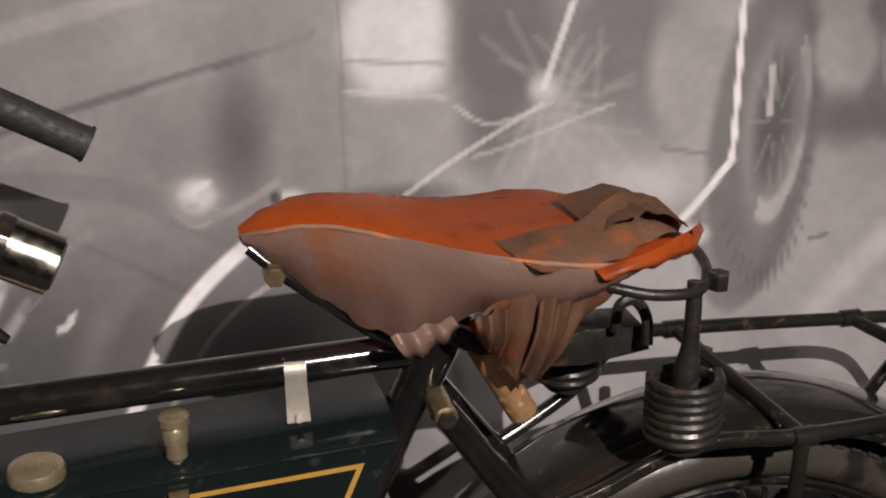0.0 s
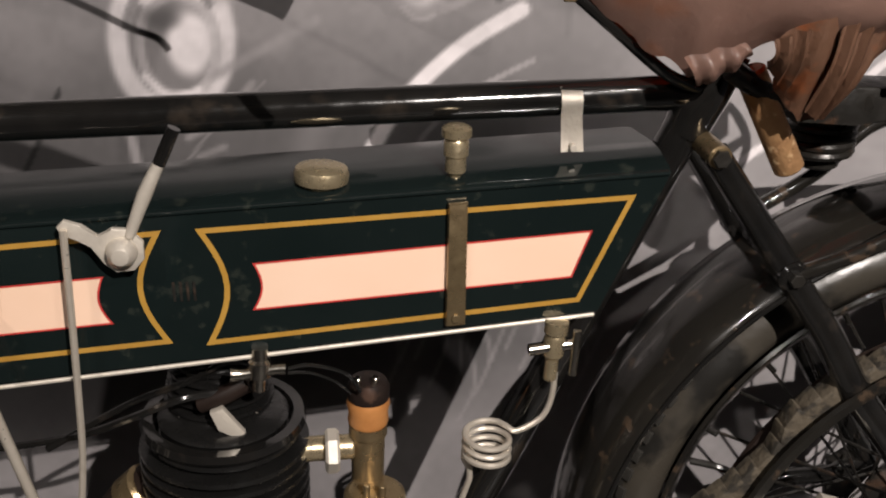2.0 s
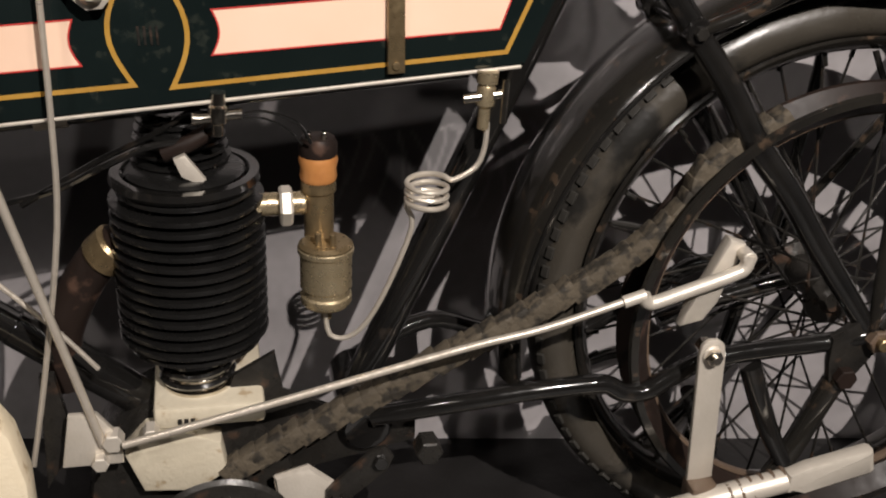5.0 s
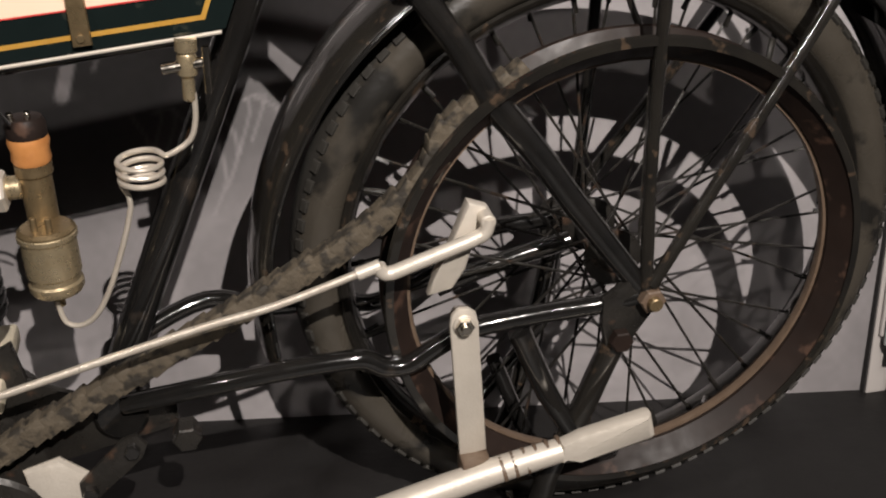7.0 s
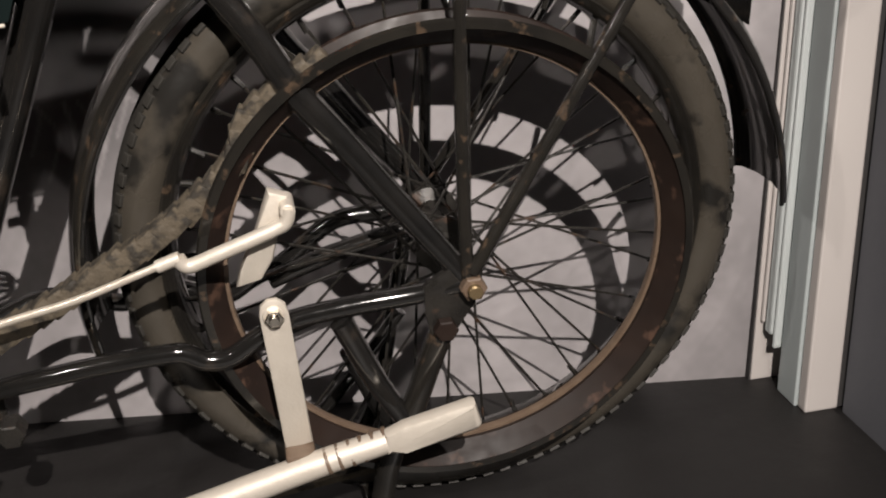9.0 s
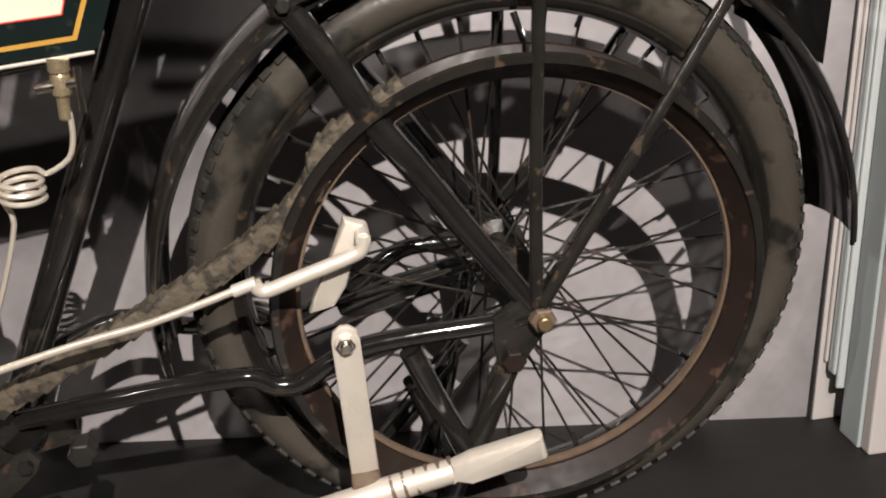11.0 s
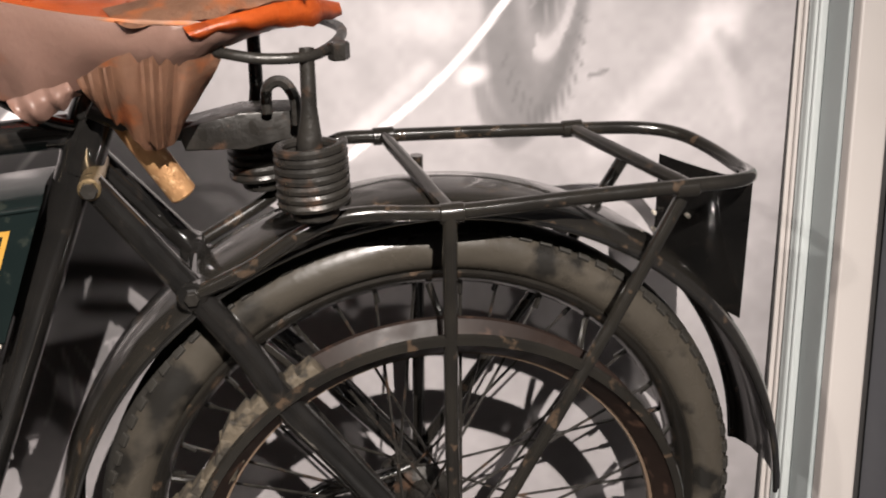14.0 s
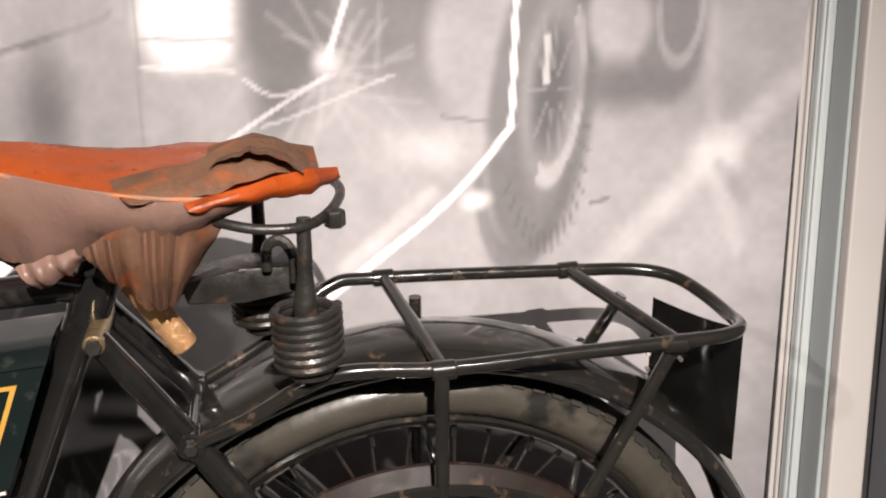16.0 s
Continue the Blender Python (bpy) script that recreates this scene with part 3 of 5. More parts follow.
for k in range(10):
    a = 36 * k + 12
    part("rim_bracket", tube([wheel_point(0.216, a, BY + 0.002), wheel_point(0.236, a + 2, -0.03), wheel_point(0.262, a + 4, -0.016)], 0.0035, 8, 4), BLACK_WORN, wheel)
part("axle_nut", hexa((-0.004, -0.124, 0.349), (-0.004, -0.110, 0.349), 0.0130), RUST_EDGE, wheel, "rusty brass-coloured axle nut")
part("axle_end", rod((-0.004, -0.131, 0.349), (-0.004, -0.09, 0.349), 0.0070), BRASS_DARK, wheel)

# drive belt
bp = [(-0.215, BY - 0.006, 0.478), (-0.282, BY - 0.010, 0.427), (-0.366, BY - 0.012, 0.380), (-0.478, BY - 0.012, 0.322), (-0.59, BY - 0.012, 0.264), (-0.66, BY - 0.010, 0.226)]
belt = part("drive_belt", tube(bp, 0.0060, 6, 4), BELT, bike, "frayed brown leather link drive belt")
run = curve_points([wheel_point(0.236, 118, BY - 0.004), wheel_point(0.238, 128, BY - 0.005), wheel_point(0.240, 138, BY - 0.005)] + bp, 8)
gone, step = 0.0, 0.0165
for p, q in zip(run, run[1:]):
    d = q - p
    while gone < d.length:
        mid = p + d * (gone / d.length)
        seg_bm = bmesh.new()
        lift = random.uniform(-0.0015, 0.0015)
        turn = math.atan2(d.z, d.x) + radians(9 + random.uniform(-4, 4))
        box((-0.0125, -0.010, -0.0115 + lift), (0.0125, 0.010, 0.0105 + lift), 0.0018, seg_bm, Matrix.Translation(mid) @ Matrix.Rotation(-turn, 4, "Y") @ Matrix.Rotation(radians(random.uniform(-5, 5)), 4, "X"))
        part("belt_segment", seg_bm, BELT, belt)
        gone += step
    gone -= d.length
low = curve_points([wheel_point(0.240, 258, BY), (-0.25, BY, 0.102), (-0.45, BY, 0.086), (-0.66, BY, 0.072)], 8)
part("belt_lower_run", tube(low, 0.009, 6, 1), BELT, bike)

# mudguard
gp = [(0.352, -0.056), (0.358, -0.052), (0.366, -0.030), (0.369, 0), (0.366, 0.030), (0.358, 0.052), (0.352, 0.056), (0.350, 0.054), (0.3555, 0.050), (0.3635, 0.029), (0.3665, 0), (0.3635, -0.029), (0.3555, -0.050), (0.350, -0.054)]
guard = part("rear_mudguard", lathe(gp, (-0.012, 0, 0.348), seg=90, loop=True, arc=(2, 190)), BLACK_WORN, bike, "wide black enamelled rear mudguard")
part("guard_edge", tube([guard_point(0.351, d, -0.056) for d in range(2, 192, 6)], 0.0025, 8, 3), BLACK, guard)
part("guard_edge", tube([guard_point(0.351, d, 0.056) for d in range(2, 192, 6)], 0.0025, 8, 3), BLACK, guard)

# frame tubes
part("seat_tube", tube([(-0.284, 0, 0.80), (-0.30, 0, 0.765), (-0.515, 0, 0.275)], 0.0165, 16, 1), BLACK, bike, "black enamelled seat tube")
part("top_tube", tube([(-1.05, 0.0, 0.765), (-0.30, 0.0, 0.790)], 0.0145, 16, 1), BLACK, bike, "glossy black top tube")
part("lower_tank_tube", tube([(-1.05, -0.02, 0.553), (-0.42, -0.02, 0.612)], 0.0085, 12, 1), BLACK, bike, "glossy black tube under the tank")
part("tube_joint", tube([(-0.80, -0.02, 0.5765), (-0.772, -0.02, 0.579)], 0.0105, 12, 1), NICKEL_DULL, bike)
part("down_tube", tube([(-1.10, 0, 0.575), (-0.908, 0, 0.415), (-0.72, 0, 0.262)], 0.0165, 16, 4), BLACK, bike, "black enamelled down tube")
part("down_tube_sleeve", tube([(-0.845, 0, 0.366), (-0.70, 0, 0.248)], 0.0195, 16, 1), BLACK, bike)
lug = part("seat_lug", tube([(-0.272, 0, 0.825), (-0.288, 0, 0.79), (-0.302, 0, 0.755)], [0.0195, 0.021, 0.018], 16, 3), BLACK, bike, "black frame lug with clamp bolt")
part("lug_bolt", rod((-0.289, -0.052, 0.752), (-0.289, 0.05, 0.752), 0.0095), BRASS_DARK, lug)
part("lug_bolt_head", hexa((-0.289, -0.057, 0.752), (-0.289, -0.048, 0.752), 0.0075), IRON, lug)
part("seat_post", rod((-0.288, 0, 0.795), (-0.272, 0, 0.835), 0.0125), COPPER, lug, "copper-coloured seat post")
for s in (-1, 1):
    part("seat_stay", tube([(-0.289, s * 0.036, 0.752), (-0.218, s * 0.052, 0.653), (-0.180, s * 0.064, 0.600), (-0.150, s * 0.074, 0.548), (-0.113, s * 0.086, 0.500), (-0.075, s * 0.090, 0.445), (-0.006, s * 0.104, 0.350)], [0.0115, 0.0128, 0.0132, 0.0145, 0.0132, 0.0130, 0.0105], 14, 6), BLACK, bike, "black tapered seat stay")
    dz = 0.035 if s > 0 else 0.0
    part("chain_stay", tube([(-0.004, s * 0.106, 0.350), (-0.053, s * 0.098, 0.339), (-0.115, s * 0.096, 0.335), (-0.176, s * 0.095, 0.328 - dz), (-0.210, s * 0.095, 0.313 - dz), (-0.237, s * 0.095, 0.297 - dz), (-0.262, s * 0.095, 0.297 - dz), (-0.278, s * 0.095, 0.307 - dz), (-0.296, s * 0.095, 0.310 - dz), (-0.354, s * 0.092, 0.306 - dz), (-0.427, s * 0.084, 0.294), (-0.51, s * 0.060, 0.270)], 0.0100, 14, 5), BLACK, bike, "black cranked chain stay")
    part("rear_dropout", slab([(0.008, 0.366), (-0.022, 0.370), (-0.05, 0.350), (-0.05, 0.322), (-0.045, 0.296), (-0.026, 0.292), (0.004, 0.336)], s * 0.106 - 0.005, s * 0.106 + 0.005, 0.001), IRON, bike)
    part("stay_clamp", rod((-0.218, s * 0.066, 0.653), (-0.218, s * 0.040, 0.653), 0.0135), BLACK, bike, "black stay clamp with bolt")
    part("clamp_bolt", hexa((-0.218, s * 0.072, 0.653), (-0.218, s * 0.064, 0.653), 0.0065), IRON, bike)
part("stay_bridge", tube([(-0.218, -0.05, 0.653), (-0.218, 0.05, 0.653)], 0.006, 10, 1), BLACK, bike)

# rear stand
stand = part("rear_stand", tube([(-0.031, -0.104, 0.306), (-0.048, -0.102, 0.262), (-0.066, -0.100, 0.212), (-0.097, -0.098, 0.141), (-0.11, -0.09, FLOOR_Z + 0.016)], 0.0125, 12, 3), BLACK_WORN, bike, "black tubular rear stand reaching the platform")
part("stand_leg", tube([(-0.034, 0.108, 0.305), (-0.058, 0.100, 0.20), (-0.085, 0.090, 0.10), (-0.11, 0.085, FLOOR_Z + 0.016)], 0.0095, 12, 3), BLACK_WORN, stand)
part("stand_foot", tube([(-0.11, -0.10, FLOOR_Z + 0.018), (-0.11, 0.10, FLOOR_Z + 0.018)], 0.010, 12, 1), BLACK_WORN, stand)
part("stand_brace", tube([(-0.118, 0.05, 0.195), (-0.095, 0.05, 0.13), (-0.08, 0.05, 0.09), (-0.07, 0.05, 0.07)], 0.009, 10, 3), BLACK, stand)
part("stand_cross", tube([(-0.192, 0.0, 0.323), (-0.13, 0.0, 0.343), (-0.05, 0.0, 0.362)], 0.010, 10, 3), BLACK, stand)
part("stand_brace", tube([(-0.130, -0.098, 0.320), (-0.101, -0.100, 0.247), (-0.076, -0.106, 0.200)], [0.012, 0.0115, 0.009], 12, 3), BLACK, stand)
part("stand_cross", tube([(-0.171, 0.08, 0.075), (-0.098, 0.08, 0.158), (-0.05, 0.08, 0.22)], 0.008, 10, 3), BLACK, stand)
part("stand_nut", hexa((-0.032, -0.122, 0.306), (-0.032, -0.110, 0.306), 0.0120), RUST, stand, "rusty stand pivot nut")

# luggage rack
rack = part("luggage_rack", tube([(-0.218, -0.060, 0.653), (-0.167, -0.068, 0.676), (-0.120, -0.078, 0.706), (-0.075, -0.082, 0.719), (0.005, -0.082, 0.713), (0.12, -0.078, 0.713), (0.221, -0.072, 0.711), (0.272, -0.062, 0.708), (0.297, -0.035, 0.703), (0.300, 0.0, 0.700), (0.290, 0.045, 0.706), (0.272, 0.080, 0.712), (0.235, 0.096, 0.717), (0.16, 0.098, 0.722), (-0.027, 0.098, 0.732), (-0.083, 0.092, 0.730), (-0.14, 0.075, 0.69), (-0.218, 0.060, 0.653)], 0.0068, 12, 8), BLACK_WORN, bike, "black tubular luggage rack")
part("cross_bar", tube([(0.005, -0.082, 0.713), (-0.027, 0.098, 0.732)], 0.0066, 10, 1), BLACK_WORN, rack)
part("cross_bar", tube([(0.221, -0.070, 0.711), (0.165, 0.098, 0.722)], 0.0066, 10, 1), BLACK_WORN, rack)
for s in (-1, 1):
    part("rack_strut", tube([(0.003, s * 0.086, 0.713), (-0.004, s * 0.092, 0.50), (-0.008, s * 0.112, 0.358)], 0.0066, 10, 3), BLACK_WORN, rack)
    part("rack_strut", tube([(0.215, s * 0.072, 0.700), (0.145, s * 0.084, 0.585), (-0.004, s * 0.114, 0.362)], 0.0066, 10, 3), BLACK_WORN, rack)
for p in ((0.005, -0.084, 0.713), (0.219, -0.072, 0.709), (-0.027, 0.098, 0.732), (0.165, 0.098, 0.722)):
    part("rack_joint", rod((p[0] - 0.011, p[1], p[2]), (p[0] + 0.011, p[1], p[2]), 0.0088), BLACK_WORN, rack)
flap = bmesh.new()
for i in range(7):
    u = i / 6
    x, y = 0.244 + 0.068 * u, 0.058 - 0.070 * u - 0.012 * math.sin(math.pi * u)
    zb = 0.582 - 0.04 * u
    row = [flap.verts.new((x, y, 0.700 - 0.012 * u)), flap.verts.new((x - 0.004, y, zb))]
    if i:
        flap.faces.new((last[0], last[1], row[1], row[0]))
    last = row
bmesh.ops.solidify(flap, geom=flap.faces[:], thickness=0.003)
rear_plate = part("rear_plate", flap, BLACK, rack, "plain black metal rear plate")

for x, y, z in ((0.2385, 0.0545, 0.640), (0.2385, 0.0545, 0.622), (0.2385, 0.0545, 0.612), (0.262, 0.024, 0.645)):
    part("rivet", rod((x, y - 0.005, z), (x, y + 0.002, z), 0.0022, 10), NICKEL_DULL, rack)
# tank
nudge = Vector((-0.006, 0, -0.0035))


def tank_bottom(x):
    return 0.626 + (x + 0.374) * 0.0905


def tank_top(x):
    return 0.745 + (x + 0.365) * 0.060


TY = -0.055
tank = bmesh.new()
rows = []
for i in range(31):
    u = i / 30
    xt, xb = -1.02 + (1.02 - 0.322) * u, -1.02 + (1.02 - 0.372) * u
    ring = []
    for y, w in ((TY + 0.004, 0), (TY, 0.03), (TY, 0.97), (TY + 0.002, 0.99), (TY + 0.006, 1.0), (-0.02, 1.0), (0.0, 1.0), (0.055, 1.0), (0.055, 0), (0, 0)):
        x = xb + (xt - xb) * w
        ring.append(tank.verts.new((x, y, tank_bottom(x) * (1 - w) + tank_top(x) * w + (0.006 if y in (-0.02, 0.0) else 0))))
    rows.append(ring)
for a, b in zip(rows, rows[1:]):
    for k in range(10):
        tank.faces.new((a[k], a[(k + 1) % 10], b[(k + 1) % 10], b[k]))
tank.faces.new(rows[0])
tank.faces.new(rows[-1])
tank_ob = part("fuel_tank", tank, GREEN, bike, "dark green flat-sided tank with gold lining")
part("top_seam", tube([(-1.02, TY - 0.001, tank_top(-1.02) - 0.002), (-0.325, TY - 0.001, tank_top(-0.325) - 0.002)], 0.0014, 8, 1), GREEN, tank_ob)
part("bottom_seam", tube([(-1.02, TY - 0.001, tank_bottom(-1.02) + 0.001), (-0.374, TY - 0.001, tank_bottom(-0.374) + 0.001)], 0.0018, 8, 1), NICKEL_DULL, tank_ob)


def ribbon(pts, width, y, closed=False):
    """A flat painted line of even width on the tank's side."""
    bm = bmesh.new()
    pts = [Vector(p) for p in pts]
    n = len(pts)
    rows = []
    for i, p in enumerate(pts):
        a = pts[i - 1] if (i or closed) else p
        c = pts[(i + 1) % n] if (i < n - 1 or closed) else p
        d0, d1 = (p - a), (c - p)
        d0 = d0.normalized() if d0.length else d1.normalized()
        d1 = d1.normalized() if d1.length else d0
        nrm = Vector((-(d0 + d1).y, (d0 + d1).x)).normalized()
        k = width / 2 / max(0.45, nrm.dot(Vector((-d1.y, d1.x))))
        rows.append([bm.verts.new((p.x + nrm.x * k, y, p.y + nrm.y * k)), bm.verts.new((p.x - nrm.x * k, y, p.y - nrm.y * k))])
    for i in range(n if closed else n - 1):
        a, b = rows[i], rows[(i + 1) % n]
        bm.faces.new((a[0], a[1], b[1], b[0]))
    return bm


def bow(a, b, depth, n=10):
    """A shallow arc from a to b."""
    a, b = Vector(a), Vector(b)
    d = b - a
    side = Vector((-d.y, d.x)).normalized()
    return [tuple(a + d * (k / n) + side * depth * math.sin(math.pi * k / n)) for k in range(n + 1)]


def sheet(outline, y):
    bm = bmesh.new()
    bm.faces.new([bm.verts.new((x, y, z)) for x, z in outline])
    return bm


rear_gold = bow((-0.678, 0.7085), (-0.6745, 0.616), 0.016) + [(-0.388, 0.6405), (-0.352, 0.7265)]
part("gold_lining", ribbon(rear_gold, 0.0042, TY - 0.0006, True), GOLD, tank_ob, "hand-painted gold line", False)
front_gold = [(-1.0, 0.688)] + bow((-0.709, 0.7075), (-0.706, 0.6185), -0.016) + [(-1.0, 0.596)]
part("gold_lining", ribbon(front_gold, 0.0042, TY - 0.0006), GOLD, tank_ob, "hand-painted gold line", False)
rear_cream = bow((-0.640, 0.681), (-0.641, 0.643), 0.006) + [(-0.395, 0.661), (-0.382, 0.6995)]
part("cream_panel", sheet(rear_cream, TY - 0.0006), PEACH, tank_ob, "pale peach painted panel", False)
part("red_lining", ribbon(rear_cream, 0.0014, TY - 0.0010, True), RED, tank_ob, "", False)
front_cream = [(-1.0, 0.656)] + bow((-0.750, 0.674), (-0.746, 0.636), -0.006) + [(-1.0, 0.617)]
part("cream_panel", sheet(front_cream, TY - 0.0006), PEACH, tank_ob, "pale peach painted panel", False)
part("red_lining", ribbon(front_cream, 0.0014, TY - 0.0010), RED, tank_ob, "", False)
part("lettering_mark", sheet([(-0.859, 0.640), (-0.846, 0.641), (-0.846, 0.650), (-0.859, 0.649)], TY - 0.0012), RED, tank_ob, "", False)
for k in range(4):
    part("faded_mark", sheet([(-0.700 + 0.005 * k, 0.652), (-0.698 + 0.005 * k, 0.652), (-0.6985 + 0.005 * k, 0.668), (-0.7005 + 0.005 * k, 0.668)], TY - 0.0006), IRON, tank_ob, "", False)
strap = part("tank_strap", slab([(-0.4945, 0.624), (-0.4785, 0.625), (-0.4805, 0.728), (-0.4955, 0.727)], TY - 0.008, TY, 0.003), BRASS_DARK, tank_ob, "tarnished brass strap over the tank side")
part("strap_screw", rod((-0.487, TY - 0.010, 0.632), (-0.487, TY - 0.006, 0.632), 0.0035), BRASS_DARK, strap)
CZ = 0.731
part("filler_cap", lathe([(0, 0.017), (0.014, 0.017), (0.0195, 0.015), (0.021, 0.011), (0.0205, 0.005), (0.016, 0.003), (0.016, 0), (0.022, 0), (0.022, -0.004)], (-0.588, -0.028, CZ), (0.03, 0, 1), 40), BRASS, tank_ob, "worn brass filler cap")
part("oil_cup", lathe([(0, 0.042), (0.0085, 0.042), (0.0115, 0.040), (0.0115, 0.034), (0.0085, 0.032), (0.0095, 0.030), (0.0095, 0.019), (0.008, 0.018), (0.008, 0.006), (0.0045, 0.003), (0.004, -0.008)], (-0.487, -0.036, 0.738), (0, 0, 1), 28), BRASS, tank_ob, "small brass oil cup")
for x in (-0.394, -0.857):
    band = bmesh.new()
    z0 = 0.788 + (x + 0.39) * 0.033
    last = None
    for i in range(13):
        a = radians(200 - 20 * i)
        if i < 9:
            py, pz = -0.0005 + 0.0165 * math.cos(a), z0 - 0.001 + 0.0165 * math.sin(a)
            py = min(py, 0.017)
        row = [(x - 0.0085, -0.0185 if i == 9 else py, pz), (x + 0.0085, py, pz)]
        if i > 8:
            break
        row = [band.verts.new(row[0]), band.verts.new(row[1])]
        if last:
            band.faces.new((last[0], last[1], row[1], row[0]))
        last = row
        if i == 0:
            first = row
    q = [band.verts.new((x - 0.009, -0.026, z0 - 0.034)), band.verts.new((x + 0.009, -0.026, z0 - 0.034))]
    band.faces.new((first[0], first[1], q[1], q[0]))
    bmesh.ops.solidify(band, geom=band.faces[:], thickness=0.0012)
    part("tank_clip", band, NICKEL_DULL, tank_ob, "dull nickel clip round the top tube")
    part("clip_screw", rod((x, -0.030, z0 - 0.030), (x, -0.024, z0 - 0.030), 0.003), NICKEL_DULL, tank_ob)

# control levers and rods on the near side
lever = part("gear_lever", slab([(-0.748, 0.712), (-0.738, 0.719), (-0.726, 0.718), (-0.7165, 0.708), (-0.7165, 0.695), (-0.724, 0.686), (-0.737, 0.685), (-0.746, 0.693), (-0.752, 0.706), (-0.762, 0.712), (-0.772, 0.714), (-0.775, 0.721), (-0.770, 0.726), (-0.758, 0.722)], -0.072, -0.067, 0.001), NICKEL_DULL, bike, "nickel-plated quadrant lever")
part("lever_shaft", tube([(-0.726, -0.070, 0.712), (-0.713, -0.070, 0.744), (-0.700, -0.070, 0.770)], [0.004, 0.0055, 0.0042], 10, 3), NICKEL_DULL, lever)
part("lever_knob", tube([(-0.702, -0.070, 0.766), (-0.690, -0.070, 0.792)], 0.0048, 10, 1), BLACK, lever, "black lever end")
part("lever_bolt", lathe([(0, -0.012), (0.006, -0.011), (0.0105, -0.006), (0.0115, 0)], (-0.732, -0.072, 0.701), (0, 1, 0), 24), NICKEL_DULL, lever, "domed nickel bolt")
part("control_rod", tube([(-0.770, -0.074, 0.720), (-0.772, -0.074, 0.60), (-0.778, -0.072, 0.50), (-0.803, -0.07, 0.36), (-0.825, -0.07, 0.257)], 0.0028, 8, 4), PALE_ROD, bike, "thin nickel control rod")
part("brake_pull_rod", tube([(-0.868, -0.092, 0.76), (-0.849, -0.09, 0.667), (-0.758, -0.09, 0.286)], 0.0042, 10, 1), PALE_ROD, bike, "long nickel rod")
part("rod_eye", rod((-0.849, -0.098, 0.667), (-0.849, -0.084, 0.667), 0.010), NICKEL_DULL, bike)
part("bracket_arm", slab([(-0.862, 0.672), (-0.846, 0.676), (-0.838, 0.760), (-0.856, 0.760)], -0.088, -0.083, 0.001), NICKEL_DULL, bike)
part("cable_rod", tube([(-1.02, -0.03, 0.585), (-0.93, -0.045, 0.530), (-0.896, -0.05, 0.503), (-0.804, -0.05, 0.402), (-0.76, -0.05, 0.345)], 0.0025, 8, 4), PALE_ROD, bike, "thin bent nickel rod")

# fuel taps and pipes
nudge = Vector((-0.005, 0, -0.003))
tap = part("fuel_tap", lathe([(0, 0.030), (0.0095, 0.030), (0.0095, 0.020), (0.007, 0.019), (0.0085, 0.016), (0.0085, 0.000), (0.0055, -0.003), (0.0055, -0.022), (0.0035, -0.024)], (-0.407, -0.060, 0.594), (0.05, 0, 1), 20), BRASS, bike, "brass fuel tap")
part("tap_plug", rod((-0.428, -0.062, 0.600), (-0.392, -0.062, 0.604), 0.005), NICKEL, tap)
part("tap_handle", tube([(-0.390, -0.066, 0.618), (-0.391, -0.066, 0.578)], 0.0035, 10, 1), NICKEL, tap)
tap2 = part("oil_tap", lathe([(0, 0.022), (0.0065, 0.022), (0.0065, 0.012), (0.009, 0.010), (0.009, -0.003), (0.005, -0.006), (0.005, -0.016), (0, -0.017)], (-0.640, -0.056, 0.588), (0.05, 0, 1), 20), NICKEL, bike, "small nickel oil tap")
part("tap_ball", tube([(-0.662, -0.058, 0.588), (-0.652, -0.058, 0.588), (-0.628, -0.058, 0.591), (-0.620, -0.058, 0.591)], [0.006, 0.0045, 0.0045, 0.005], 12, 3), NICKEL, tap2)
pipe = [(-0.404, -0.060, 0.577), (-0.405, -0.060, 0.555), (-0.412, -0.060, 0.535), (-0.432, -0.060, 0.523)]
for k in range(0, 3 * 12 + 6):
    a = radians(20 + 30 * k)
    pipe.append((-0.457 + 0.0185 * math.cos(a), -0.060 + 0.0185 * math.sin(a), 0.524 - 0.028 * k / 42))
pipe += [(-0.470, -0.060, 0.478), (-0.490, -0.058, 0.42), (-0.510, -0.054, 0.378), (-0.528, -0.050, 0.360), (-0.545, -0.046, 0.362), (-0.549, -0.045, 0.385)]
part("fuel_pipe", tube(pipe, 0.0026, 8, 3), PALE_ROD, bike, "thin coiled metal fuel pipe")
part("cable", tube([(-0.618, -0.058, 0.591), (-0.600, -0.056, 0.592), (-0.572, -0.048, 0.578), (-0.560, -0.040, 0.556)], 0.0016, 6, 5), BLACK, bike, "thin black cable")
part("cable", tube([(-0.618, -0.060, 0.588), (-0.60, -0.058, 0.586), (-0.580, -0.050, 0.572), (-0.568, -0.042, 0.556)], 0.0012, 6, 5), BLACK, bike, "thin black cable")

# engine
nudge = Vector((-0.003, 0, -0.002))
EX, EY = -0.6735, 0.0
prof = [(0.030, 0.345), (0.046, 0.347)]
for k in range(15):
    r = 0.0700 if 0 < k < 14 else 0.063
    zz = 0.352 + 0.0112 * k
    prof += [(0.052, zz - 0.003), (r, zz - 0.0022), (r + 0.0006, zz), (r, zz + 0.0022), (0.052, zz + 0.003)]
prof += [(0.052, 0.520), (0.054, 0.524), (0.050, 0.527), (0.0, 0.527)]
barrel = part("cylinder_barrel", lathe([(r, h) for r, h in prof], (EX, EY - 0.01, 0), (0, 0, 1), 72), BARREL, bike, "black finned cast-iron cylinder")
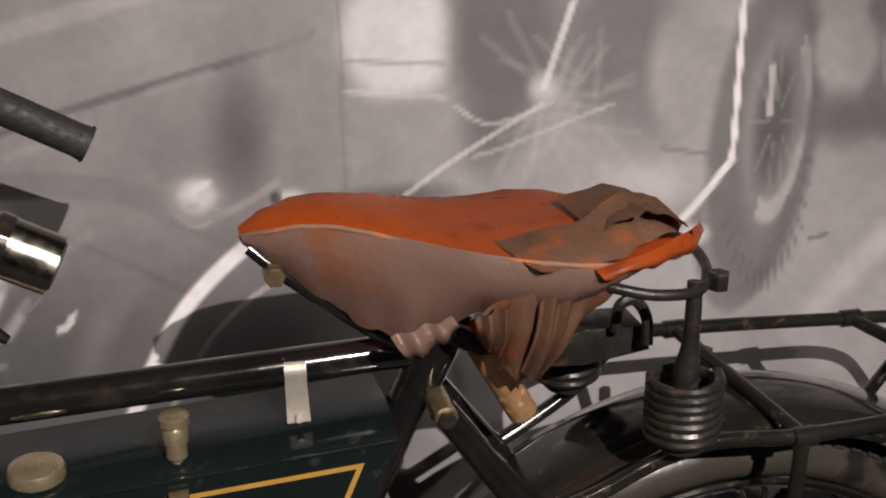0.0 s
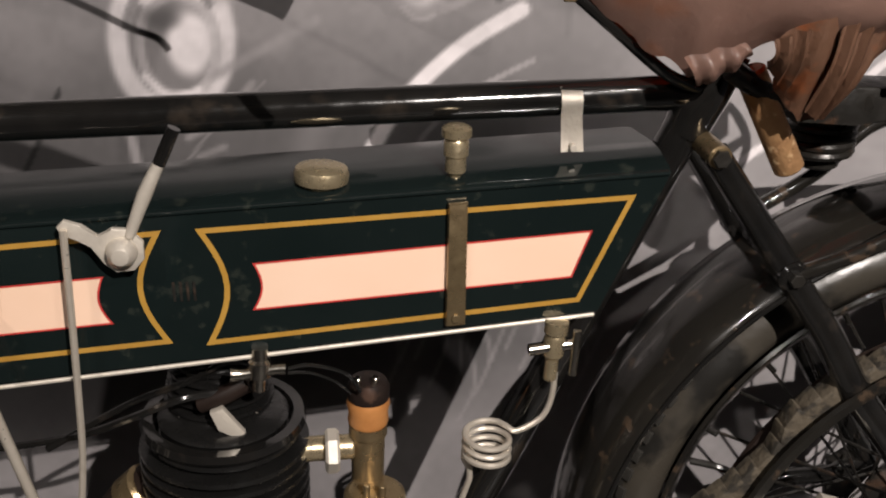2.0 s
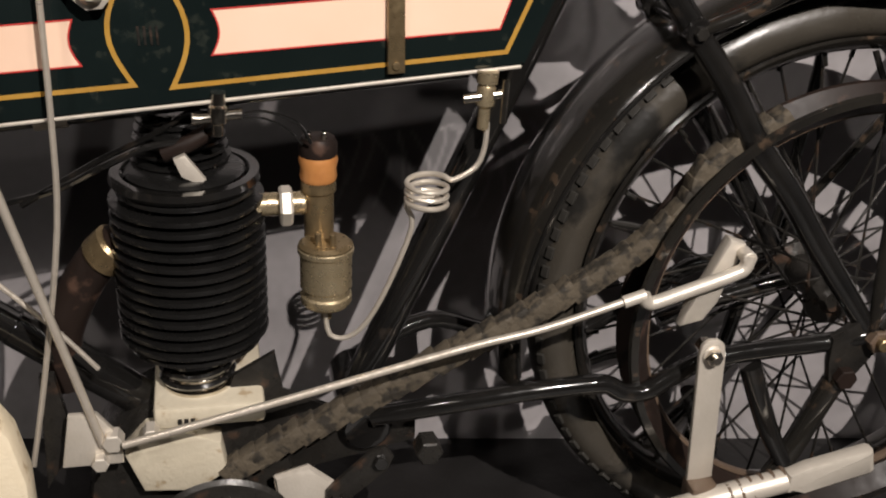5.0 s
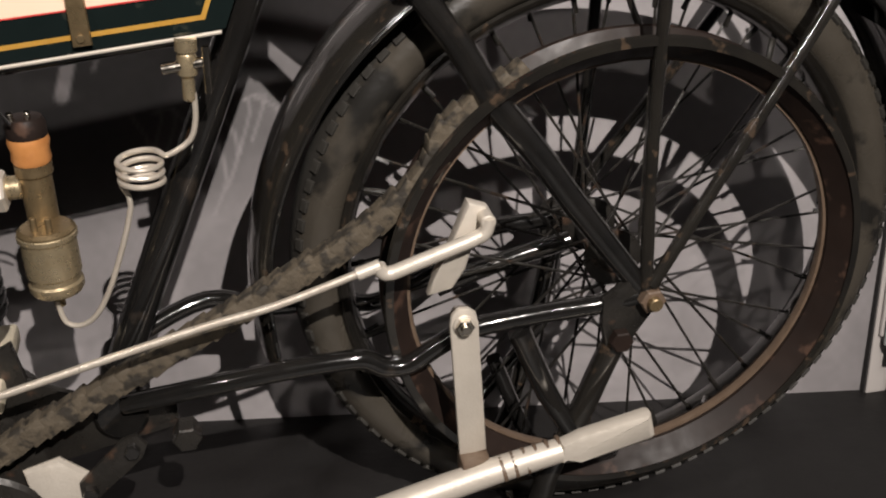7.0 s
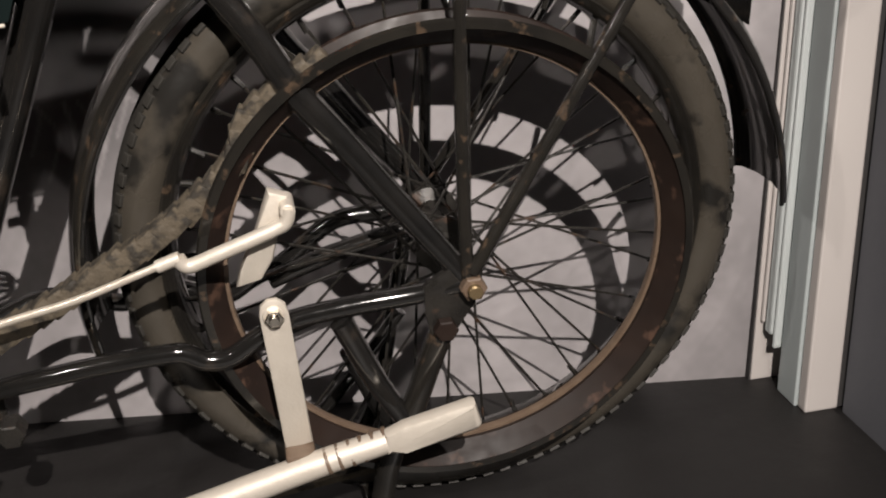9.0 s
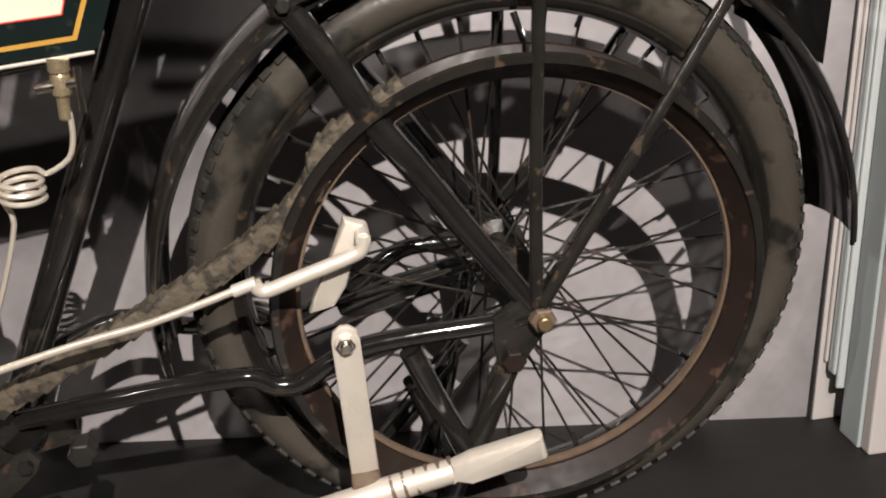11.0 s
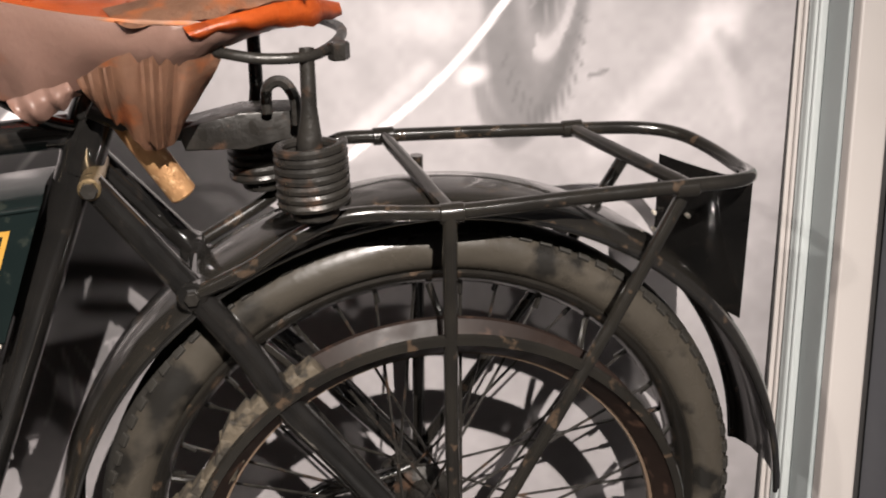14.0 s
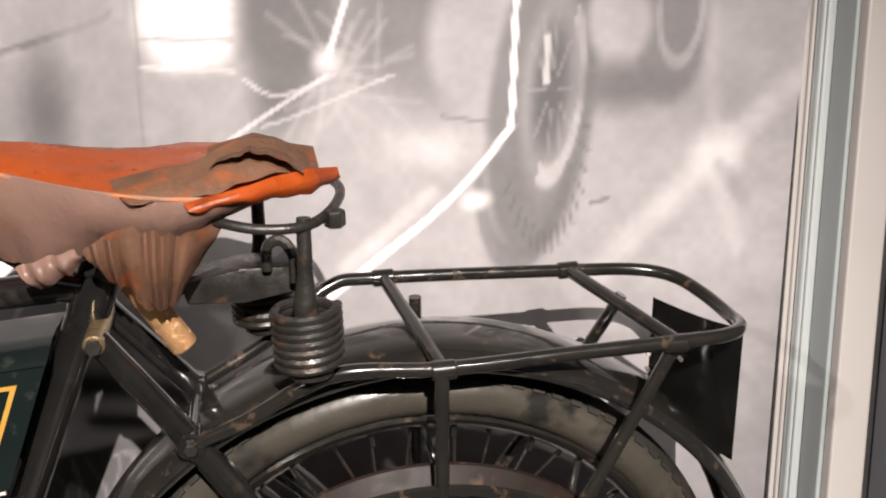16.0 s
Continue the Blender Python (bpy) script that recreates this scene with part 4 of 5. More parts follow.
part("top_ring", lathe([(0.0655, 0.514), (0.0685, 0.518), (0.0665, 0.524), (0.058, 0.524), (0.056, 0.518)], (EX, EY - 0.01, 0), (0, 0, 1), 64, True), BLACK, barrel)
for k in range(5):
    r = 0.040 - 0.002 * k
    part("head_fin", lathe([(r - 0.004, 0.527 + 0.009 * k), (r + 0.006, 0.529 + 0.009 * k), (r + 0.006, 0.532 + 0.009 * k), (r - 0.004, 0.533 + 0.009 * k)], (EX - 0.004, EY + 0.012, 0), (0, 0, 1), 48, True), BARREL, barrel)
part("head_core", rod((EX - 0.004, EY + 0.012, 0.52), (EX - 0.004, EY + 0.012, 0.575), 0.034), BARREL, barrel)
part("head_groove", lathe([(0.0265, 0.5275), (0.030, 0.5295), (0.0335, 0.5275)], (EX - 0.004, EY - 0.030, 0), (0, 0, 1), 40, False, None, (195, 345)), NICKEL_DULL, barrel, "bare metal groove")
part("valve_cap", tube([(-0.690, -0.035, 0.548), (-0.672, -0.038, 0.556), (-0.652, -0.035, 0.566)], 0.008, 10, 3), RUST, barrel, "rusty brown valve fitting")
part("valve_wing", slab([(-0.682, 0.548), (-0.672, 0.552), (-0.655, 0.528), (-0.662, 0.524), (-0.676, 0.532)], -0.052, -0.044, 0.001), NICKEL_DULL, barrel)
part("ignition_lead", tube([(-0.672, -0.038, 0.560), (-0.705, -0.04, 0.556), (-0.745, -0.03, 0.535), (-0.80, 0.0, 0.50), (-0.90, 0.03, 0.47)], 0.0034, 8, 5), BLACK, bike, "black ignition lead")
part("ignition_lead", tube([(-0.640, -0.03, 0.575), (-0.665, -0.03, 0.583), (-0.70, -0.02, 0.560), (-0.75, 0.0, 0.53), (-0.82, 0.0, 0.49)], 0.003, 8, 5), BLACK, bike, "black ignition lead")
part("cylinder_neck", lathe([(0.034, 0.300), (0.034, 0.312), (0.024, 0.314), (0.024, 0.322), (0.031, 0.324), (0.031, 0.330), (0.024, 0.332), (0.024, 0.350)], (EX, EY - 0.025, 0), (0, 0, 1), 40), NICKEL, bike, "bright metal valve spring collar")
part("neck_spring", tube([(EX + 0.034 * math.cos(radians(30 * k)), EY - 0.025 + 0.034 * math.sin(radians(30 * k)), 0.312 + 0.0009 * k) for k in range(37)], 0.003, 6, 2), BLACK, bike)
case = part("crankcase", lathe([(0, -0.055), (0.080, -0.055), (0.098, -0.050), (0.102, -0.042), (0.102, 0.042), (0.098, 0.050), (0, 0.055)], (EX - 0.01, 0, 0.190), (0, 1, 0), 64), IRON, bike, "dark cast crankcase with pale flange")
part("case_top", box((-0.716, -0.075, 0.286), (-0.612, 0.06, 0.309), 0.005, None, None), ALUMINIUM, case, "pale machined flange")
for k in range(3):
    part("stamp_mark", box((-0.694 + 0.006 * k, -0.0765, 0.292), (-0.690 + 0.006 * k, -0.0745, 0.297)), IRON, case, "", False)
part("case_side", slab([(-0.745, 0.262), (-0.725, 0.284), (-0.690, 0.286), (-0.655, 0.270), (-0.650, 0.235), (-0.68, 0.215), (-0.73, 0.22)], -0.080, -0.045, 0.005), ALUMINIUM, case)
magneto = part("timing_cover", slab([(-0.935, 0.250), (-0.935, 0.330), (-0.925, 0.352), (-0.905, 0.362), (-0.876, 0.360), (-0.850, 0.345), (-0.835, 0.318), (-0.826, 0.270), (-0.826, 0.20), (-0.935, 0.20)], -0.118, -0.080, 0.006), CREAM, bike, "cream-coloured cast cover with a keyhole slot")
# keyhole slot as a raised dark plate, its inner shade painted
part("slot_shade_plate", slab([(-0.882, 0.318), (-0.876, 0.322), (-0.870, 0.318), (-0.8715, 0.300), (-0.880, 0.300)], -0.1195, -0.117), SEAM_SHADE, magneto, "", False)
part("cover_boss", rod((-0.885, -0.122, 0.352), (-0.885, -0.112, 0.352), 0.010), CREAM, magneto)
for x, z, r in ((-0.752, 0.290, 0.010), (-0.765, 0.268, 0.008), (-0.718, 0.295, 0.0075)):
    part("case_bolt", hexa((x, -0.098, z), (x, -0.080, z), r), NICKEL_DULL, case)
part("case_bracket", slab([(-0.790, 0.318), (-0.765, 0.318), (-0.745, 0.290), (-0.745, 0.262), (-0.80, 0.262)], -0.088, -0.080, 0.002), NICKEL_DULL, case)
part("engine_plate", slab([(-0.815, 0.345), (-0.802, 0.345), (-0.790, 0.27), (-0.82, 0.22)], -0.06, -0.05, 0.001), IRON, bike)
part("engine_plate", slab([(-0.640, 0.322), (-0.60, 0.345), (-0.594, 0.30), (-0.52, 0.262), (-0.46, 0.262), (-0.46, 0.23), (-0.60, 0.20), (-0.66, 0.26)], -0.045, -0.038, 0.001), IRON, bike)
part("exhaust_elbow", tube([(-0.725, -0.01, 0.455), (-0.750, 0.0, 0.442), (-0.780, 0.0, 0.400), (-0.800, 0.0, 0.350), (-0.80, 0.0, 0.30)], 0.020, 16, 5), RUST, bike, "rust-brown exhaust pipe")
part("exhaust_union", rod((-0.738, -0.006, 0.4525), (-0.757, 0.0, 0.4325), 0.0225, 20), BRASS_DARK, bike, "brass exhaust union ring")

# carburettor
nudge = Vector((-0.0035, 0, -0.003))
carb = part("carburettor", lathe([(0, 0.392), (0.014, 0.392), (0.022, 0.394), (0.0245, 0.398), (0.0245, 0.404), (0.0225, 0.406), (0.0225, 0.411), (0.0245, 0.413), (0.0245, 0.447), (0.0265, 0.449), (0.0265, 0.453), (0.024, 0.4555), (0, 0.4575)], (-0.549, -0.040, 0), (0, 0, 1), 40), BRASS, bike, "tarnished brass carburettor float bowl")
part("bowl_top", lathe([(0, 0.460), (0.022, 0.459), (0.0255, 0.456), (0.0255, 0.452), (0, 0.452)], (-0.549, -0.040, 0), (0, 0, 1), 40), BRASS_DARK, carb)
for dx, dy in ((-0.008, -0.010), (0.005, -0.014)):
    part("tickler", rod((-0.549 + dx, -0.040 + dy, 0.455), (-0.549 + dx, -0.040 + dy, 0.472), 0.0032), BRASS_DARK, carb)
part("mixing_chamber", lathe([(0.014, 0.455), (0.0145, 0.50), (0.0165, 0.502), (0.0165, 0.512)], (-0.553, -0.018, 0), (0, 0, 1), 28), BRASS_DARK, carb, "dark mixing chamber")
part("amber_collar", lathe([(0.016, 0.512), (0.0175, 0.516), (0.0165, 0.524), (0.0185, 0.532), (0.0175, 0.537), (0, 0.538)], (-0.553, -0.018, 0), (0, 0, 1), 28), CORK, carb, "amber translucent collar")
part("cap", lathe([(0.0175, 0.537), (0.018, 0.548), (0.015, 0.554), (0, 0.556)], (-0.553, -0.018, 0), (0, 0, 1), 28), RUST, carb)
part("cable_end", rod((-0.562, -0.026, 0.553), (-0.563, -0.028, 0.562), 0.003), NICKEL, carb)
part("cable_end", rod((-0.549, -0.026, 0.553), (-0.548, -0.028, 0.562), 0.003), NICKEL, carb)
part("inlet_nut", hexa((-0.590, -0.025, 0.490), (-0.578, -0.025, 0.490), 0.019), NICKEL_DULL, carb, "large hexagonal inlet nut")
part("inlet_pipe", rod((-0.62, -0.020, 0.490), (-0.565, -0.020, 0.490), 0.011), BRASS, carb)
part("bowl_union", rod((-0.549, -0.042, 0.378), (-0.549, -0.041, 0.395), 0.005), BRASS_DARK, carb)

nudge = Vector((0, 0, 0))
# engine pulley, small fittings behind it
pulley = part("engine_pulley", lathe([(0, -0.030), (0.040, -0.030), (0.074, -0.026), (0.078, -0.022), (0.050, -0.006), (0.050, 0.006), (0.078, 0.022), (0.070, 0.026), (0, 0.026)], (-0.660, BY, 0.150), (0, 1, 0), 56), IRON, bike, "black belt pulley with a bright face")
part("pulley_face", lathe([(0, -0.036), (0.055, -0.036), (0.064, -0.032), (0.064, -0.026)], (-0.660, BY, 0.142), (0, 1, 0), 56), NICKEL, pulley, "bright polished disc")
part("footrest_bracket", slab([(-0.610, 0.222), (-0.575, 0.232), (-0.545, 0.205), (-0.550, 0.16), (-0.60, 0.14)], -0.085, -0.070, 0.008), NICKEL_DULL, bike, "grey cast bracket")
link_arm = part("chain_link_arm", slab([(-0.560, 0.205), (-0.515, 0.248), (-0.500, 0.252), (-0.492, 0.240), (-0.498, 0.226), (-0.545, 0.185), (-0.560, 0.19)], -0.090, -0.082, 0.002), IRON, bike, "black iron link")
for x, z in ((-0.506, 0.238), (-0.550, 0.196)):
    part("link_bolt", hexa((x, -0.098, z), (x, -0.088, z), 0.0075), BLACK, link_arm)
part("bracket_nut", hexa((-0.455, -0.085, 0.235), (-0.455, -0.060, 0.235), 0.014), IRON, bike)
part("bottom_bracket", rod((-0.515, -0.060, 0.255), (-0.515, 0.060, 0.255), 0.026), BLACK, bike)

# brake rod, brake arm and pedal on the near side
part("brake_rod", tube([(-0.745, -0.105, 0.292), (-0.60, -0.115, 0.333), (-0.435, -0.122, 0.378), (-0.36, -0.125, 0.395), (-0.277, -0.127, 0.4215)], 0.0038, 10, 4), PALE_ROD, bike, "long bright brake rod")
part("rod_coupling", tube([(-0.287, -0.127, 0.418), (-0.266, -0.127, 0.4245)], 0.0060, 12, 1), NICKEL_DULL, bike)
part("brake_fork", tube([(-0.268, -0.127, 0.424), (-0.264, -0.127, 0.417), (-0.256, -0.127, 0.4155), (-0.233, -0.128, 0.4235), (-0.183, -0.129, 0.4405), (-0.171, -0.129, 0.4475), (-0.1685, -0.128, 0.460)], 0.0068, 12, 5), NICKEL_DULL, bike, "bent nickel brake fork")
part("fork_pin", rod((-0.169, -0.133, 0.457), (-0.169, -0.100, 0.457), 0.0070), NICKEL_DULL, bike, "worn fork pin")
part("brake_shoe_arm", slab([(-0.184, 0.472), (-0.166, 0.465), (-0.176, 0.440), (-0.186, 0.405), (-0.199, 0.386), (-0.222, 0.381), (-0.216, 0.398), (-0.200, 0.430)], -0.117, -0.103, 0.003), NICKEL_DULL, bike, "pale brake shoe arm")
plate = part("pedal_arm", slab([(-0.2055, 0.358), (-0.2035, 0.368), (-0.197, 0.3735), (-0.188, 0.3735), (-0.181, 0.368), (-0.179, 0.358), (-0.171, 0.212), (-0.198, 0.208)], -0.134, -0.128, 0.0015), NICKEL_DULL, bike, "flat bright hanging arm")
part("arm_bolt", hexa((-0.1925, -0.142, 0.357), (-0.1925, -0.11, 0.357), 0.0088), NICKEL, plate)
part("bolt_washer", rod((-0.1925, -0.1365, 0.357), (-0.1925, -0.132, 0.357), 0.0105), NICKEL_DULL, plate)
part("arm_pin", rod((-0.1925, -0.146, 0.357), (-0.1925, -0.14, 0.357), 0.005), NICKEL, plate)
part("arm_foot", box((-0.199, -0.152, 0.188), (-0.170, -0.124, 0.211), 0.003), RUST_EDGE, plate, "rusty foot of the arm")
pedal = part("foot_lever", tube([(-0.50, -0.146, 0.105), (-0.40, -0.148, 0.137), (-0.279, -0.150, 0.169), (-0.223, -0.150, 0.184), (-0.156, -0.152, 0.202), (-0.095, -0.155, 0.2165)], [0.0145, 0.0145, 0.0145, 0.0142, 0.0132, 0.0120], 18, 4), NICKEL_DULL, bike, "curved nickel foot lever")
part("lever_blade", slab([(-0.104, 0.2285), (-0.085, 0.2365), (-0.019, 0.251), (-0.0155, 0.250), (-0.010, 0.226), (-0.014, 0.2205), (-0.085, 0.207), (-0.104, 0.2065)], -0.168, -0.150, 0.005), NICKEL_DULL, pedal, "flat pale lever blade")
for k in range(6):
    x = -0.162 + 0.0115 * k
    part("rib", rod((x, -0.152, 0.2015 + (x + 0.156) * 0.24), (x + 0.0045, -0.152, 0.2025 + (x + 0.156) * 0.24), 0.0137, 20), RUST_EDGE, pedal)

# ---- saddle ----
nudge = Vector((-0.011, 0, -0.0045))
saddle_st = [  # x, ridge z, half width, edge z, skirt z
    (-0.424, 0.910, 0.006, 0.904, 0.898), (-0.408, 0.922, 0.022, 0.910, 0.888), (-0.385, 0.931, 0.034, 0.917, 0.872), (-0.360, 0.933, 0.043, 0.918, 0.852), (-0.335, 0.929, 0.052, 0.914, 0.834),
    (-0.310, 0.924, 0.061, 0.909, 0.821), (-0.285, 0.918, 0.070, 0.904, 0.836), (-0.260, 0.912, 0.079, 0.900, 0.848), (-0.230, 0.908, 0.091, 0.897, 0.852), (-0.195, 0.906, 0.102, 0.895, 0.856),
    (-0.160, 0.906, 0.098, 0.891, 0.868), (-0.125, 0.906, 0.078, 0.889, 0.876), (-0.095, 0.898, 0.052, 0.885, 0.876)]
cols = list(zip(*saddle_st))


def along(x, k):
    return float(np.interp(x, cols[0], cols[k]))


def grid_mesh(points):
    """A bmesh from rows of points."""
    bm = bmesh.new()
    rows = [[bm.verts.new(p) for p in r] for r in points]
    for a, b in zip(rows, rows[1:]):
        for k in range(len(a) - 1):
            bm.faces.new((a[k], a[k + 1], b[k + 1], b[k]))
    return bm


def rough(x, y, z, amp, f=30.0):
    v = Vector((x * f, y * f, z * f))
    return amp * noise.noise(v)


seat_rows = []
for i in range(61):
    x = -0.424 + 0.329 * i / 60
    rz, w, ez = along(x, 1), along(x, 2), along(x, 3)
    far = 0.80
    row = []
    for j in range(25):
        v = -1 + 2 * j / 24
        y = w * v * (far if v > 0 else 1.0)
        z = ez + (rz - 0.006 * min(1, (x + 0.424) / 0.03) - ez) * (1 - abs(v) ** 2.2)
        if x > -0.17:
            z -= 0.012 * math.exp(-(v / 0.35) ** 2) * min(1, (x + 0.17) / 0.05)
        row.append((x, y, z + rough(x, y, z, 0.0022, 22) + rough(x, y, z, 0.0009, 90)))
    seat_rows.append(row)
sb = grid_mesh(seat_rows)
bmesh.ops.solidify(sb, geom=sb.faces[:], thickness=0.004)
saddle = part("saddle", sb, TAN, bike, "cracked orange-tan leather saddle with torn rear")
for s in (-1, 1):
    rows = []
    for i in range(71):
        x = -0.423 + 0.315 * i / 70
        w, ez, sz = along(x, 2) * (0.8 if s > 0 else 1.0), along(x, 3) - (0.006 if s > 0 else 0), along(x, 4)
        sz += 0.004 * noise.noise(Vector((x * 60, 3.1 * s, 0))) + 0.0025 * noise.noise(Vector((x * 190, 1.7, 0)))
        row = []
        for j in range(13):
            v = j / 12
            z = ez + 0.003 + (sz - ez - 0.003) * v
            y = s * (w + 0.002 + 0.006 * math.sin(math.pi * v) - 0.018 * v * v * min(1, w / 0.06))
            y += s * rough(x, y, z, 0.003, 25)
            row.append((x, y, z))
        rows.append(row)
    sk = grid_mesh(rows)
    bmesh.ops.solidify(sk, geom=sk.faces[:], thickness=0.003)
    part("side_skirt", sk, HIDE, saddle, "dry grey-brown leather skirt with ragged edge")
rim_line = [(x, -along(x, 2) - 0.002, along(x, 3) + 0.001) for x in (-0.424 + 0.329 * i / 40 for i in range(41))]
part("rolled_edge", tube(rim_line, [0.0012] + [0.0019] * 8 + [0.0016], 8, 2), HIDE_TORN, saddle, "worn stitched leather edge")


def torn(name, material, outline_top, outline_low, y_top, y_low, n=30, label="", amp=0.004, thick=0.0035, tail=0.0):
    """A loose piece of leather between an upper and a lower ragged line (x, z)."""
    rows = []
    for i in range(n + 1):
        u = i / n
        xt, zt = (float(np.interp(u, np.linspace(0, 1, len(outline_top)), [p[k] for p in outline_top])) for k in (0, 1))
        xl, zl = (float(np.interp(u, np.linspace(0, 1, len(outline_low)), [p[k] for p in outline_low])) for k in (0, 1))
        zl += 0.004 * noise.noise(Vector((u * 9, 5.0, zt * 9)))
        row = []
        for j in range(9):
            v = j / 8
            x, z = xt + (xl - xt) * v, zt + (zl - zt) * v
            y = y_top + (y_low - y_top) * v - 0.008 * math.sin(math.pi * v)
            y += amp * noise.noise(Vector((x * 28, z * 28, 2.0))) + amp * 0.8 * math.sin(u * 15) + tail * u * u
            row.append((x, y, z))
        rows.append(row)
    bm = grid_mesh(rows)
    bmesh.ops.solidify(bm, geom=bm.faces[:], thickness=thick)
    return part(name, bm, material, saddle, label)


torn("torn_layer", HIDE_TORN, [(-0.245, 0.903), (-0.205, 0.909), (-0.180, 0.911), (-0.160, 0.918), (-0.138, 0.923), (-0.112, 0.917), (-0.092, 0.905), (-0.078, 0.896)], [(-0.225, 0.896), (-0.200, 0.895), (-0.175, 0.895), (-0.150, 0.898), (-0.130, 0.901), (-0.105, 0.899), (-0.088, 0.894), (-0.076, 0.890)], -0.060, -0.106, 34, "curled brown torn leather layer", 0.003, 0.0035, 0.085)
torn("torn_top", HIDE_TORN, [(-0.170, 0.904), (-0.150, 0.910), (-0.130, 0.914), (-0.110, 0.909), (-0.092, 0.898)], [(-0.170, 0.908), (-0.150, 0.917), (-0.132, 0.922), (-0.110, 0.915), (-0.090, 0.900)], 0.02, -0.075, 20, "dark curled cantle leather", 0.002)
torn("rear_roll", TAN, [(-0.185, 0.893), (-0.15, 0.899), (-0.115, 0.902), (-0.085, 0.900), (-0.060, 0.888)], [(-0.175, 0.882), (-0.15, 0.885), (-0.115, 0.883), (-0.085, 0.877), (-0.058, 0.877)], -0.106, -0.102, 24, "orange rear edge of the leather", 0.002, 0.006, 0.088)
torn("hanging_flap", HIDE_TORN, [(-0.262, 0.858), (-0.238, 0.872), (-0.205, 0.880), (-0.180, 0.880), (-0.155, 0.872)], [(-0.250, 0.820), (-0.236, 0.799), (-0.220, 0.785), (-0.204, 0.794), (-0.172, 0.838)], -0.088, -0.060, 34, "hanging torn leather flap", 0.006)
torn("hanging_fold", HIDE_TORN, [(-0.222, 0.866), (-0.205, 0.874), (-0.190, 0.874)], [(-0.226, 0.800), (-0.214, 0.790), (-0.206, 0.800)], -0.096, -0.070, 14, "brown fold of loose leather", 0.004)
torn("hanging_strip", HIDE_TORN, [(-0.268, 0.856), (-0.252, 0.864), (-0.240, 0.866)], [(-0.262, 0.836), (-0.250, 0.818), (-0.240, 0.812)], -0.092, -0.072, 14, "", 0.004)
torn("rivet_patch", HIDE, [(-0.325, 0.840), (-0.30, 0.846), (-0.278, 0.850)], [(-0.312, 0.818), (-0.292, 0.824), (-0.270, 0.838)], -0.070, -0.064, 18, "crumbling pale leather corner", 0.004, 0.005)
part("nose_rail", tube([(-0.418, -0.012, 0.896), (-0.395, -0.020, 0.876), (-0.36, -0.024, 0.848), (-0.318, -0.020, 0.815), (-0.285, -0.012, 0.80)], 0.0052, 10, 5), BLACK, saddle, "black saddle frame rail")
part("nose_bolt", hexa((-0.402, -0.034, 0.879), (-0.402, -0.015, 0.879), 0.008), BRASS_DARK, saddle, "brass nose bolt")
part("pivot_tube", rod((-0.252, -0.022, 0.818), (-0.205, -0.022, 0.735), 0.0125, 20), COPPER, saddle, "copper-coloured pivot tube")
part("frame_bar", tube([(-0.27, -0.03, 0.82), (-0.235, -0.025, 0.80), (-0.195, 0.0, 0.785), (-0.15, 0.0, 0.785)], 0.009, 10, 4), IRON, saddle)
part("leaf_bar", slab([(-0.205, 0.790), (-0.150, 0.800), (-0.100, 0.798), (-0.092, 0.775), (-0.150, 0.768), (-0.200, 0.770)], -0.012, 0.030, 0.002), IRON, saddle, "black iron cross bar")
part("leaf_hook", tube([(-0.128, -0.02, 0.800), (-0.126, -0.02, 0.822), (-0.113, -0.02, 0.826), (-0.104, -0.025, 0.812), (-0.104, -0.03, 0.790)], 0.005, 8, 5), IRON, saddle)
part("rear_hoop", tube([(-0.165, -0.080, 0.868), (-0.13, -0.092, 0.862), (-0.09, -0.085, 0.860), (-0.065, -0.04, 0.862), (-0.06, 0.02, 0.862), (-0.09, 0.085, 0.862), (-0.15, 0.09, 0.868)], 0.0045, 10, 6), IRON, saddle, "black wire saddle hoop")
for sx, sy, zlow, zh, rr in ((-0.098, -0.088, 0.738, 0.790, 0.0265), (-0.136, 0.066, 0.717, 0.772, 0.0275)):
    coil = [(sx + rr * math.cos(radians(30 * k)), sy + rr * math.sin(radians(30 * k)), zlow + (zh - zlow) * k / 84) for k in range(85)]
    sp = part("saddle_spring", tube(coil, 0.0042, 8, 2), IRON, saddle, "coiled steel saddle spring")
    part("spring_post", tube([(sx, sy, zh - 0.03), (sx, sy, zh), (sx + 0.002, sy, zh + 0.03), (sx + 0.004, sy * 0.94, 0.866)], [0.008, 0.011, 0.0065, 0.006], 12, 4), IRON, sp)
    part("spring_seat", rod((sx, sy, zlow - 0.010), (sx, sy, zlow), 0.020), IRON, sp)
part("hoop_nut", hexa((-0.068, -0.070, 0.852), (-0.068, -0.070, 0.866), 0.009), IRON, saddle)

# ---- handlebars ----
nudge = Vector((-0.012, 0, -0.010))
bars = part("handlebar", tube([(-1.02, -0.06, 0.97), (-0.93, -0.19, 1.09), (-0.82, -0.235, 1.118), (-0.72, -0.244, 1.090), (-0.65, -0.244, 1.055)], 0.0115, 14, 6), NICKEL, bike, "nickel-plated swept-back handlebar")
S0, S1 = Vector((-0.666, -0.244, 1.0642)), Vector((-0.527, -0.244, 0.9880))


def on_sleeve(u):
    return S0 + (S1 - S0) * u


